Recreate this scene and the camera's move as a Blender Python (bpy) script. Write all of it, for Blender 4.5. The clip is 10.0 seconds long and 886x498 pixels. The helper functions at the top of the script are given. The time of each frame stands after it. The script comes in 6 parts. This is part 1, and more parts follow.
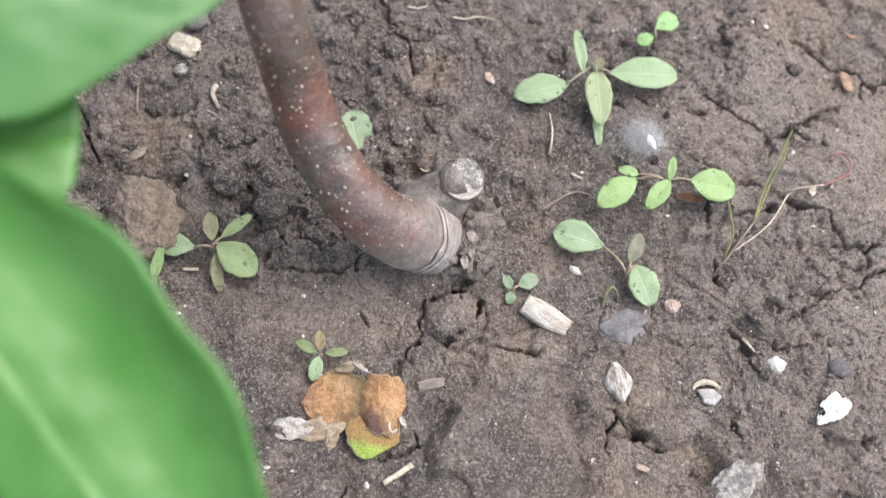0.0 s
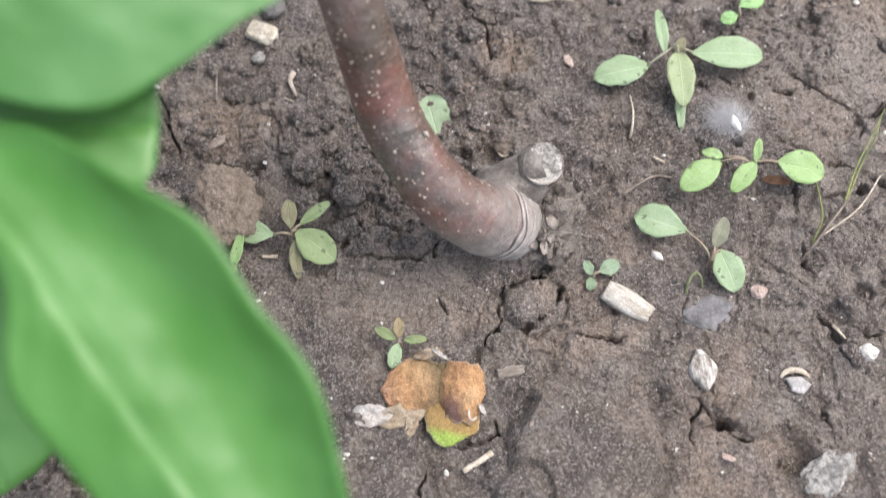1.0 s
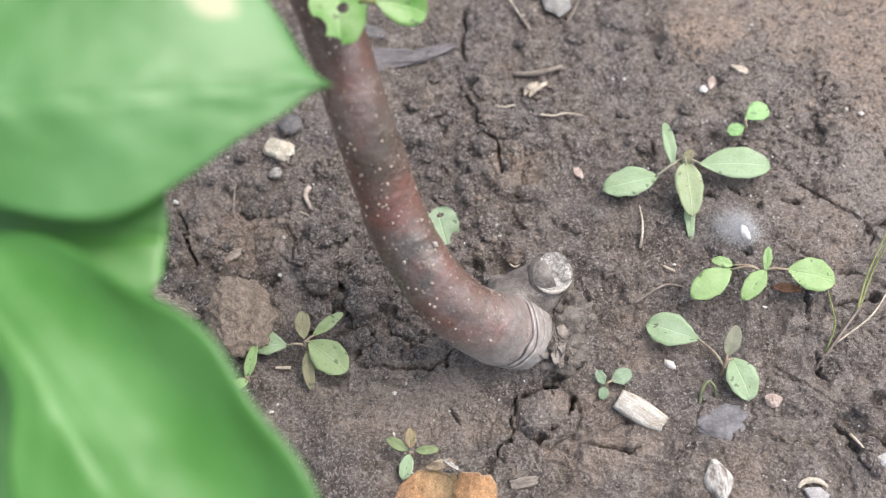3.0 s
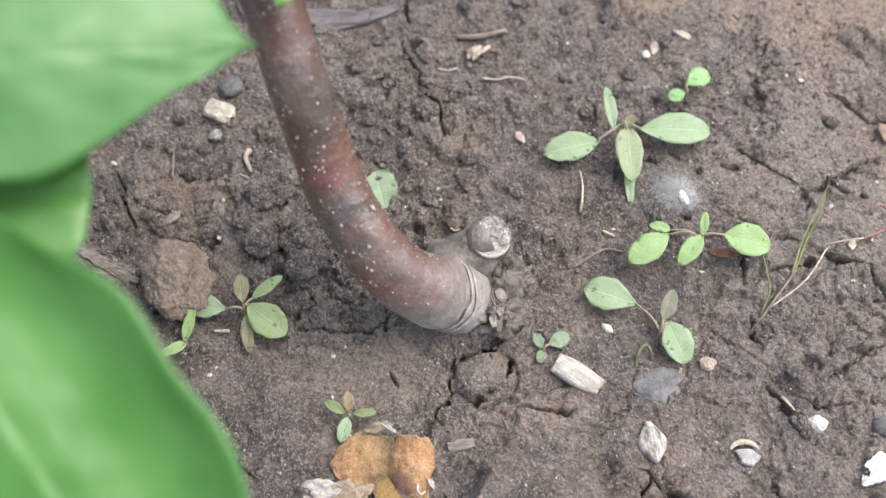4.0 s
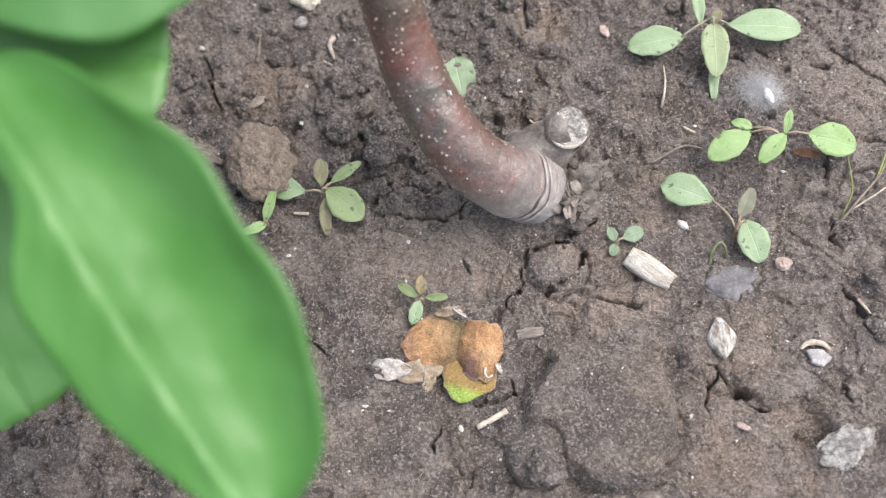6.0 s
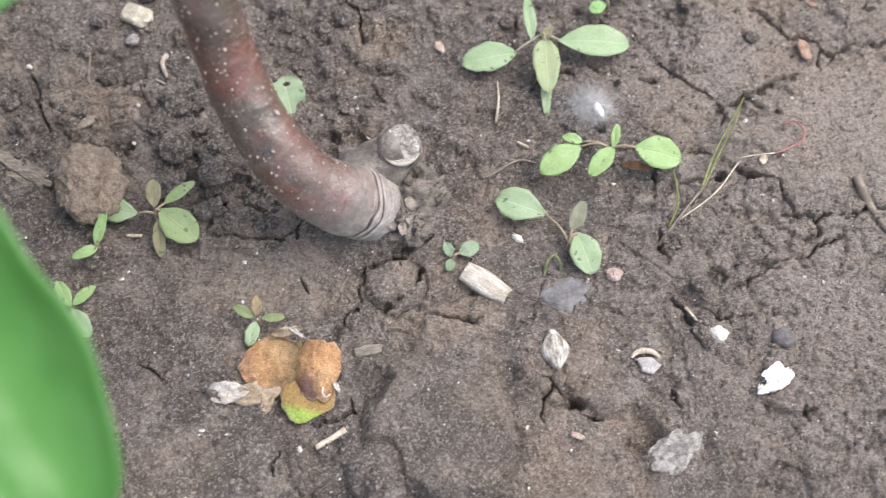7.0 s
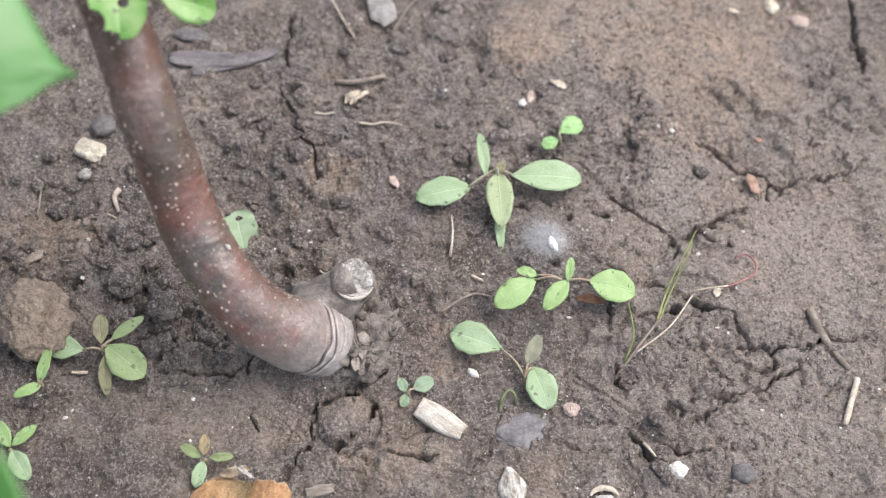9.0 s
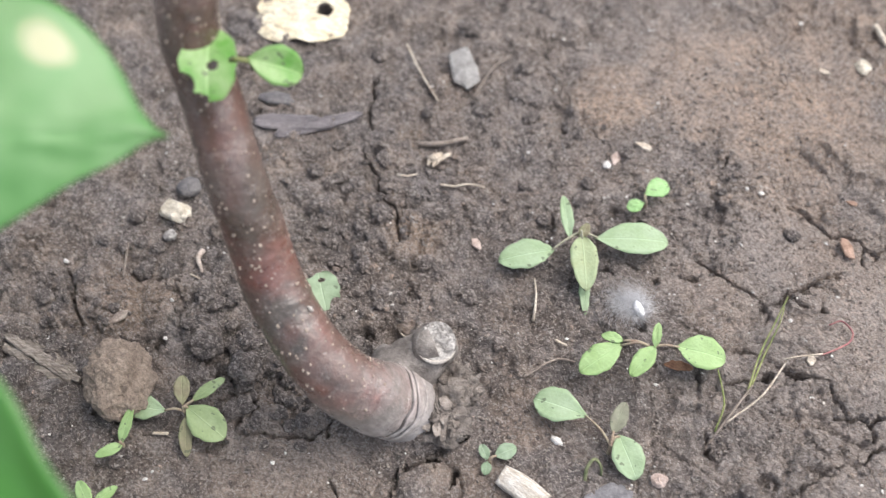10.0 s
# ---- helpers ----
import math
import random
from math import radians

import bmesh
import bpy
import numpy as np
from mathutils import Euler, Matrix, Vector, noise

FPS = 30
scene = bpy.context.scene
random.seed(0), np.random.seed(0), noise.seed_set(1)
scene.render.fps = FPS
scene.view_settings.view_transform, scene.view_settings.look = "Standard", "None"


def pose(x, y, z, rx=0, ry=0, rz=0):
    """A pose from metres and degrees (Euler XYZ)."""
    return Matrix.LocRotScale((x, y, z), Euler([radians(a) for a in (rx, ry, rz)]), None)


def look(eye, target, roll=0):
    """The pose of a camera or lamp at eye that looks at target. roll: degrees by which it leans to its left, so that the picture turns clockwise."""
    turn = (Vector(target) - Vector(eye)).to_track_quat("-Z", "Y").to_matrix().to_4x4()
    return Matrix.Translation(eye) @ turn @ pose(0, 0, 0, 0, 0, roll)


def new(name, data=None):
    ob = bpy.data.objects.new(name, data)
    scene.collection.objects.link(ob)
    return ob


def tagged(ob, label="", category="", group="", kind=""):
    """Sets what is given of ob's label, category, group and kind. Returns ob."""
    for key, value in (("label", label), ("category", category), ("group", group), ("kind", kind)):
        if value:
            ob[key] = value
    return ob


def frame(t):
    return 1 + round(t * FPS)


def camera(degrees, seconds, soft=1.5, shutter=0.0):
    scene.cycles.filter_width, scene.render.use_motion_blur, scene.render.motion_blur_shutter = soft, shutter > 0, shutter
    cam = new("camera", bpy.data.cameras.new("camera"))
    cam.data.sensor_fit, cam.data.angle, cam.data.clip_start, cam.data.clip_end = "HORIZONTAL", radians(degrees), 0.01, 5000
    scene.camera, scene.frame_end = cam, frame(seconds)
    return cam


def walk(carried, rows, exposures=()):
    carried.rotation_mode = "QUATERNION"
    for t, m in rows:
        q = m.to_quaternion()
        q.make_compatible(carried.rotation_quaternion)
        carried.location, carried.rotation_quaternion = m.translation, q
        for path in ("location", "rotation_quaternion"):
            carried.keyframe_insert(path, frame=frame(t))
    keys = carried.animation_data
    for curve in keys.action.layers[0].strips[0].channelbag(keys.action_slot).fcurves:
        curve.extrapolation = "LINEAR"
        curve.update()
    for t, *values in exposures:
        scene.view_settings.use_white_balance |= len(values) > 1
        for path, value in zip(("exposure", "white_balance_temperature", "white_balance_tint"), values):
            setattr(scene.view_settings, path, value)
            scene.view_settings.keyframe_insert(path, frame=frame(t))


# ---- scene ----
cam = camera(44.0, 10.0, soft=1.0, shutter=0.15)
cam.data.dof.use_dof = True
cam.data.dof.focus_distance = 0.392
cam.data.dof.aperture_fstop = 6.6
PATH = [
    (0, -0.02350, -0.11168, 0.37667, 21.326, -3.104, -0.667),
    (0.1, -0.02350, -0.11170, 0.37670, 20.360, -3.094, -0.723),
    (0.2, -0.02350, -0.11170, 0.37660, 20.054, -2.729, -0.651),
    (0.3, -0.02350, -0.11170, 0.37660, 19.777, -2.424, -0.605),
    (0.4, -0.02350, -0.11160, 0.37650, 19.424, -1.532, -0.360),
    (0.5, -0.02353, -0.11157, 0.37629, 19.057, -1.262, -0.341),
    (0.6, -0.02360, -0.11140, 0.37580, 19.001, -0.726, -0.189),
    (0.7, -0.02360, -0.11120, 0.37480, 19.061, -0.108, 0.054),
    (0.8, -0.02370, -0.11090, 0.37370, 19.560, 0.434, 0.293),
    (0.9, -0.02370, -0.11070, 0.37290, 19.584, 0.488, 0.346),
    (1, -0.02376, -0.11060, 0.37253, 20.647, 0.813, 0.439),
    (1.1, -0.02380, -0.11060, 0.37260, 22.627, 0.790, 0.352),
    (1.2, -0.02380, -0.11060, 0.37290, 23.150, 1.156, 0.422),
    (1.3, -0.02370, -0.11070, 0.37330, 23.549, 1.603, 0.526),
    (1.4, -0.02370, -0.11090, 0.37390, 24.183, 2.274, 0.735),
    (1.5, -0.02365, -0.11111, 0.37454, 25.286, 2.789, 0.872),
    (1.6, -0.02280, -0.11200, 0.37530, 26.898, 3.439, 1.098),
    (1.7, -0.02090, -0.11360, 0.37610, 28.297, 3.933, 1.281),
    (1.8, -0.01870, -0.11530, 0.37680, 28.809, 4.556, 1.564),
    (1.9, -0.01680, -0.11680, 0.37730, 28.674, 4.755, 1.650),
    (2, -0.01606, -0.11742, 0.37751, 27.713, 4.892, 1.713),
    (2.1, -0.01630, -0.11720, 0.37720, 27.074, 4.694, 1.604),
    (2.2, -0.01670, -0.11660, 0.37650, 26.743, 4.211, 1.332),
    (2.3, -0.01730, -0.11590, 0.37560, 27.254, 3.844, 1.129),
    (2.4, -0.01770, -0.11530, 0.37480, 27.329, 3.509, 0.963),
    (2.5, -0.01792, -0.11495, 0.37447, 27.139, 3.356, 0.935),
    (2.6, -0.01790, -0.11490, 0.37440, 26.854, 3.041, 0.840),
    (2.7, -0.01780, -0.11480, 0.37440, 26.887, 2.815, 0.788),
    (3.8, -0.01120, -0.11440, 0.37420, 26.237, 1.112, 0.296),
    (3.9, -0.01020, -0.11440, 0.37410, 25.933, 0.779, 0.163),
    (4, -0.00907, -0.11442, 0.37408, 24.905, 0.490, 0.059),
    (4.1, -0.00790, -0.11470, 0.37380, 23.795, 0.217, -0.017),
    (4.2, -0.00660, -0.11540, 0.37340, 21.817, 0.079, -0.008),
    (4.3, -0.00530, -0.11630, 0.37290, 21.393, 0.036, 0.048),
    (4.4, -0.00400, -0.11710, 0.37240, 21.480, -0.341, -0.022),
    (4.5, -0.00271, -0.11745, 0.37227, 21.577, -0.343, 0.045),
    (4.6, -0.00140, -0.11750, 0.37230, 21.886, -0.643, -0.018),
    (4.7, -0.00030, -0.11760, 0.37240, 22.014, -0.772, -0.022),
    (4.8, 0.00070, -0.11760, 0.37240, 22.013, -0.889, -0.021),
    (4.9, 0.00130, -0.11760, 0.37250, 21.849, -0.924, 0.031),
    (5, 0.00156, -0.11764, 0.37252, 21.642, -0.792, 0.173),
    (5.1, 0.00130, -0.11770, 0.37250, 21.658, -1.067, 0.191),
    (5.2, 0.00060, -0.11770, 0.37240, 21.815, -1.013, 0.394),
    (5.3, -0.00040, -0.11790, 0.37220, 21.599, -0.720, 0.754),
    (5.4, -0.00160, -0.11830, 0.37210, 21.469, 0.341, 1.484),
    (5.5, -0.00286, -0.11900, 0.37209, 21.329, 1.416, 2.295),
    (5.6, -0.00400, -0.12330, 0.37210, 21.236, 3.170, 3.342),
    (5.7, -0.00444, -0.12723, 0.37219, 21.176, 4.295, 3.919),
    (6.8, 0.01524, -0.12098, 0.37417, 20.555, 2.358, 2.517),
    (6.9, 0.01620, -0.12100, 0.37410, 20.672, 0.918, 1.496),
    (7, 0.01689, -0.12099, 0.37389, 21.029, -0.658, 0.476),
    (7.1, 0.01730, -0.12080, 0.37360, 21.521, -1.299, 0.200),
    (7.2, 0.01760, -0.12050, 0.37310, 22.049, -2.170, -0.149),
    (7.3, 0.01770, -0.12000, 0.37270, 22.356, -2.326, -0.209),
    (7.4, 0.01780, -0.11940, 0.37220, 23.190, -2.385, -0.260),
    (7.5, 0.01780, -0.11896, 0.37180, 23.493, -2.003, -0.174),
    (7.6, 0.01790, -0.11860, 0.37150, 23.955, -1.979, -0.314),
    (7.7, 0.01790, -0.11850, 0.37120, 24.424, -2.020, -0.520),
    (7.8, 0.01800, -0.11840, 0.37110, 24.833, -2.109, -0.751),
    (7.9, 0.01810, -0.11830, 0.37100, 25.182, -2.143, -0.914),
    (8, 0.01816, -0.11832, 0.37097, 25.698, -2.144, -0.981),
    (8.1, 0.01820, -0.11830, 0.37100, 26.104, -2.572, -1.185),
    (8.2, 0.01820, -0.11840, 0.37100, 26.619, -2.556, -1.147),
    (8.3, 0.01820, -0.11850, 0.37100, 26.888, -2.504, -1.074),
    (8.4, 0.01820, -0.11860, 0.37100, 27.157, -2.076, -0.794),
    (8.5, 0.01829, -0.11858, 0.37097, 27.559, -1.742, -0.549),
    (8.6, 0.01840, -0.11850, 0.37090, 27.737, -1.554, -0.378),
    (8.7, 0.01860, -0.11850, 0.37090, 27.678, -1.530, -0.280),
    (8.8, 0.01870, -0.11840, 0.37080, 27.682, -1.829, -0.366),
    (8.9, 0.01890, -0.11830, 0.37070, 27.934, -2.278, -0.537),
    (9, 0.01893, -0.11820, 0.37067, 27.885, -2.481, -0.598),
    (9.1, 0.01890, -0.11820, 0.37060, 27.963, -2.569, -0.600),
    (9.2, 0.01890, -0.11810, 0.37060, 28.086, -2.775, -0.656),
    (9.3, 0.01890, -0.11810, 0.37050, 28.171, -2.803, -0.606),
    (9.4, 0.01880, -0.11810, 0.37030, 28.607, -2.298, -0.271),
    (9.5, 0.01876, -0.11794, 0.36995, 28.748, -2.006, -0.048),
    (9.6, 0.01850, -0.11770, 0.36940, 29.126, -1.634, 0.212),
    (9.7, 0.01810, -0.11730, 0.36860, 29.521, -1.243, 0.472),
    (9.8, 0.01750, -0.11670, 0.36770, 30.033, -0.727, 0.799),
    (9.9, 0.01680, -0.11610, 0.36660, 30.515, 0.016, 1.262),
    (10, 0.01601, -0.11544, 0.36554, 31.144, 0.697, 1.693),
]
walk(cam, [(t, pose(x, y, z, a, b, c)) for t, x, y, z, a, b, c in PATH])

# ---------------------------------------------------------------- light
world = bpy.data.worlds.new("overcast_sky")
scene.world = world
world.use_nodes = True
wn = world.node_tree.nodes
sky = wn.new("ShaderNodeTexSky")
sky.sky_type = "NISHITA"
sky.sun_disc = False
sky.sun_elevation = radians(62)
sky.sun_rotation = radians(68)
sky.dust_density = 5.0
sky.ozone_density = 0.6
# cloud evens out the blue of the sky
cloud = wn.new("ShaderNodeHueSaturation")
cloud.inputs["Saturation"].default_value = 0.65
world.node_tree.links.new(sky.outputs[0], cloud.inputs["Color"])
world.node_tree.links.new(cloud.outputs[0], wn["Background"].inputs[0])
wn["Background"].inputs[1].default_value = 0.19
sun_data = bpy.data.lights.new("sun", "SUN")
sun_data.energy = 1.0
sun_data.angle = radians(55)
sun_data.color = (1.0, 0.985, 0.97)
sun = new("sun", sun_data)
sun.matrix_world = look((0.5, 0.2, 1.0), (0, 0, 0))
scene.view_settings.exposure = 0.35


# ---------------------------------------------------------------- materials
def mat(name):
    m = bpy.data.materials.new(name)
    m.use_nodes = True
    nt = m.node_tree
    return m, nt, nt.nodes["Principled BSDF"]


def node(nt, kind, ins=None, **props):
    n = nt.nodes.new(kind)
    for k, v in props.items():
        if k == "noise_type":
            n.noise_type = v
        elif k == "operation":
            n.operation = v
        elif k == "blend_type":
            n.blend_type = v
        elif k == "data_type":
            n.data_type = v
        elif k == "feature":
            n.feature = v
    for k, v in (ins or {}).items():
        if isinstance(v, bpy.types.NodeSocket):
            nt.links.new(v, n.inputs[k])
        else:
            n.inputs[k].default_value = v
    return n


def noise_tex(nt, scale, detail=4.0, rough=0.6, vec=None, dist=0.0):
    ins = {"Scale": scale, "Detail": detail, "Roughness": rough, "Distortion": dist}
    if vec is not None:
        ins["Vector"] = vec
    return node(nt, "ShaderNodeTexNoise", ins).outputs["Fac"]


def ramp(nt, fac, stops):
    n = nt.nodes.new("ShaderNodeValToRGB")
    nt.links.new(fac, n.inputs[0])
    el = n.color_ramp.elements
    while len(el) < len(stops):
        el.new(0.5)
    for e, (p, c) in zip(el, stops):
        e.position = p
        e.color = (*c, 1) if len(c) == 3 else c
    return n.outputs[0]


def grey(v):
    return (v, v, v)


def mix(nt, fac, a, b, mode="MIX"):
    n = nt.nodes.new("ShaderNodeMix")
    n.data_type = "RGBA"
    n.blend_type = mode
    for k, v in ((0, fac), (6, a), (7, b)):
        if isinstance(v, bpy.types.NodeSocket):
            nt.links.new(v, n.inputs[k])
        elif k == 0:
            n.inputs[k].default_value = v
        else:
            n.inputs[k].default_value = (*v, 1)
    return n.outputs[2]


def calc(nt, op, a, b=0.0, c=0.0):
    n = nt.nodes.new("ShaderNodeMath")
    n.operation = op
    for k, v in enumerate((a, b, c)):
        if isinstance(v, bpy.types.NodeSocket):
            nt.links.new(v, n.inputs[k])
        else:
            n.inputs[k].default_value = v
    return n.outputs[0]


def bump(nt, bsdf, height, dist, strength=1.0):
    b = node(nt, "ShaderNodeBump", {"Height": height, "Distance": dist, "Strength": strength})
    nt.links.new(b.outputs[0], bsdf.inputs["Normal"])
    return b


def coords(nt):
    return nt.nodes.new("ShaderNodeTexCoord").outputs["Object"]


def soil_material(name="soil", loose=False):
    m, nt, b = mat(name)
    co = coords(nt)
    big = noise_tex(nt, 18, 4, 0.6, co)
    mid = noise_tex(nt, 90, 5, 0.65, co)
    fine = noise_tex(nt, 700, 6, 0.75, co)
    c = ramp(nt, big, [(0.36, (0.2, 0.172, 0.159)), (0.5, (0.28, 0.241, 0.221)), (0.64, (0.365, 0.312, 0.283))])
    c2 = ramp(nt, mid, [(0.36, (0.165, 0.142, 0.131)), (0.5, (0.28, 0.24, 0.22)), (0.64, (0.52, 0.447, 0.405))])
    c = mix(nt, 0.68, c, c2)
    at = node(nt, "ShaderNodeAttribute")
    at.attribute_name = "stain"
    sep = node(nt, "ShaderNodeSeparateColor", {0: at.outputs["Color"]})
    brown = calc(nt, "MULTIPLY", sep.outputs[0], ramp(nt, noise_tex(nt, 60, 6, 0.7, co), [(0.36, grey(0.3)), (0.6, grey(1.0))]))
    hue = ramp(nt, noise_tex(nt, 42, 5, 0.7, co, 0.5), [(0.34, (0.88, 0.95, 1.04)), (0.5, grey(0.98)), (0.64, (1.09, 1.03, 0.95))])
    c = mix(nt, 0.8, c, hue, "MULTIPLY")
    c = mix(nt, brown, c, (0.62, 0.46, 0.345))
    c = mix(nt, calc(nt, "MULTIPLY", sep.outputs[2], 0.85), c, (0.55, 0.475, 0.425))
    damp = calc(nt, "MULTIPLY", sep.outputs[1], 0.3)
    c = mix(nt, damp, c, (0.085, 0.075, 0.07))
    f = ramp(nt, fine, [(0.4, grey(0.45)), (0.5, grey(0.98)), (0.6, grey(1.6))])
    c = mix(nt, 0.55, c, f, "MULTIPLY")
    if loose:
        rnd = nt.nodes.new("ShaderNodeNewGeometry").outputs["Random Per Island"]
        c = mix(nt, 1.0, c, ramp(nt, rnd, [(0.0, (0.75, 0.76, 0.78)), (0.6, (1.1, 1.08, 1.05)), (0.93, (1.35, 1.25, 1.15)), (1.0, (1.9, 1.8, 1.7))]), "MULTIPLY")
    # pale sand grains and dark humus flecks
    g = ramp(nt, noise_tex(nt, 950, 2, 0.6, co, 0.4), [(0.55, grey(0)), (0.62, grey(1))])
    c = mix(nt, calc(nt, "MULTIPLY", g, 0.72), c, (0.6, 0.54, 0.495))
    w = ramp(nt, noise_tex(nt, 640, 1, 0.4, co, 0.3), [(0.655, grey(0)), (0.685, grey(1))])
    c = mix(nt, calc(nt, "MULTIPLY", w, 0.6), c, (0.64, 0.59, 0.55))
    k = ramp(nt, noise_tex(nt, 330, 3, 0.6, co, 0.5), [(0.36, grey(1)), (0.42, grey(0))])
    c = mix(nt, calc(nt, "MULTIPLY", k, 0.4), c, (0.07, 0.052, 0.047))
    nt.links.new(c, b.inputs["Base Color"])
    b.inputs["Roughness"].default_value = 0.88
    b.inputs["Specular IOR Level"].default_value = 0.3
    h = calc(nt, "ADD", calc(nt, "MULTIPLY", noise_tex(nt, 330, 8, 0.75, co, 0.3), 1.0), calc(nt, "MULTIPLY", fine, 0.55))
    h = calc(nt, "ADD", h, calc(nt, "MULTIPLY", g, 0.15))
    bump(nt, b, h, 0.0038, 1.0)
    return m


def leaf_material(name, light, dark, rim=None, gloss=0.45, blotch=None, back=0.25, veins=9.0, vein_col=None, soft=False):
    """A leaf with midrib and side veins; its UV runs base to tip and edge to edge."""
    m, nt, b = mat(name)
    uv = nt.nodes.new("ShaderNodeUVMap").outputs[0]
    s = node(nt, "ShaderNodeSeparateXYZ", {0: uv})
    u, v = s.outputs[0], s.outputs[1]
    av = calc(nt, "ABSOLUTE", calc(nt, "SUBTRACT", calc(nt, "MULTIPLY", v, 2.0), 1.0))
    co = coords(nt)
    n1 = noise_tex(nt, 30 if soft else 120, 3 if soft else 4, 0.5, co)
    n2 = noise_tex(nt, 900, 3, 0.6, co)
    c = mix(nt, ramp(nt, n1, [(0.3, grey(0)), (0.7, grey(1))]), dark, light)
    c = mix(nt, 0.06 if soft else 0.2, c, ramp(nt, n2, [(0.3, grey(0.6)), (0.7, grey(1.3))]), "MULTIPLY")
    mid = calc(nt, "SUBTRACT", 1.0, calc(nt, "MINIMUM", calc(nt, "MULTIPLY", av, 7.0 if soft else 16.0), 1.0))
    phase = calc(nt, "SUBTRACT", calc(nt, "MULTIPLY", u, veins), calc(nt, "MULTIPLY", av, 1.6))
    wave = calc(nt, "ABSOLUTE", calc(nt, "SUBTRACT", calc(nt, "FRACT", phase), 0.5))
    side = calc(nt, "SUBTRACT", 1.0, calc(nt, "MINIMUM", calc(nt, "MULTIPLY", wave, 14.0), 1.0))
    vein = calc(nt, "MAXIMUM", mid, calc(nt, "MULTIPLY", side, 0.10 if soft else 0.16))
    vc = vein_col or tuple(min(1.0, 1.35 * x + 0.03) for x in light)
    c = mix(nt, calc(nt, "MULTIPLY", vein, 0.09 if soft else 0.5), c, vc)
    # margin shade painted into the colour as a darker green
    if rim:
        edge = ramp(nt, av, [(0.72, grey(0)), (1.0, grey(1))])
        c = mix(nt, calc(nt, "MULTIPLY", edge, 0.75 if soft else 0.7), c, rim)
    if not soft:
        k = ramp(nt, noise_tex(nt, 330, 2, 0.5, co), [(0.66, grey(0)), (0.69, grey(1))])
        c = mix(nt, calc(nt, "MULTIPLY", k, 0.7), c, (0.1, 0.12, 0.075))
    if blotch:
        (bu, bv, br), col = blotch
        du = calc(nt, "SUBTRACT", u, bu)
        dv = calc(nt, "MULTIPLY", calc(nt, "SUBTRACT", v, bv), 0.55)
        d = calc(nt, "SQRT", calc(nt, "ADD", calc(nt, "MULTIPLY", du, du), calc(nt, "MULTIPLY", dv, dv)))
        d = calc(nt, "ADD", d, calc(nt, "MULTIPLY", calc(nt, "SUBTRACT", n1, 0.5), br * 1.3))
        k = ramp(nt, calc(nt, "DIVIDE", d, br), [(0.55, grey(0.85)), (1.0, grey(0))])
        c = mix(nt, k, c, col)
    nt.links.new(c, b.inputs["Base Color"])
    b.inputs["Roughness"].default_value = gloss
    if soft:
        b.inputs["Specular IOR Level"].default_value = 0.75
        b.inputs["Coat Weight"].default_value = 0.25
        b.inputs["Coat Roughness"].default_value = 0.34
        quilt = calc(nt, "MULTIPLY", calc(nt, "SINE", calc(nt, "MULTIPLY", phase, 6.2832)), calc(nt, "SUBTRACT", 1.0, av))
        relief = calc(nt, "ADD", calc(nt, "MULTIPLY", quilt, 0.07), calc(nt, "MULTIPLY", noise_tex(nt, 38, 2, 0.45, co), 1.6))
        bump(nt, b, calc(nt, "SUBTRACT", relief, calc(nt, "MULTIPLY", mid, 0.25)), 0.0024, 0.9)
    else:
        bump(nt, b, calc(nt, "ADD", calc(nt, "MULTIPLY", vein, -0.35), calc(nt, "MULTIPLY", n2, 0.4)), 0.0006, 0.7)
    out = nt.nodes["Material Output"]
    tr = node(nt, "ShaderNodeBsdfTranslucent", {"Color": mix(nt, 0.25, c, (0.25, 0.45, 0.08))})
    sh = node(nt, "ShaderNodeMixShader", {0: back, 1: b.outputs[0], 2: tr.outputs[0]})
    nt.links.new(sh.outputs[0], out.inputs[0])
    return m


def plain(name, a, c, scale=200, rough=0.7, relief=0.0006, spec=0.3, stretch=None, spots=None):
    """Two-tone mottled surface with fine relief."""
    m, nt, b = mat(name)
    co = coords(nt)
    if stretch:
        co = node(nt, "ShaderNodeMapping", {"Vector": co, "Scale": stretch}).outputs[0]
    n1 = noise_tex(nt, scale, 5, 0.65, co)
    n2 = noise_tex(nt, scale * 6, 4, 0.7, co)
    col = mix(nt, ramp(nt, n1, [(0.38, grey(0)), (0.62, grey(1))]), a, c)
    col = mix(nt, 0.5, col, ramp(nt, n2, [(0.38, grey(0.55)), (0.62, grey(1.35))]), "MULTIPLY")
    if spots:
        k = ramp(nt, noise_tex(nt, scale * 2.2, 3, 0.5, co), [(0.6, grey(0)), (0.66, grey(1))])
        col = mix(nt, k, col, spots)
    nt.links.new(col, b.inputs["Base Color"])
    b.inputs["Roughness"].default_value = rough
    b.inputs["Specular IOR Level"].default_value = spec
    bump(nt, b, calc(nt, "ADD", n1, calc(nt, "MULTIPLY", n2, 0.6)), relief, 0.8)
    return m


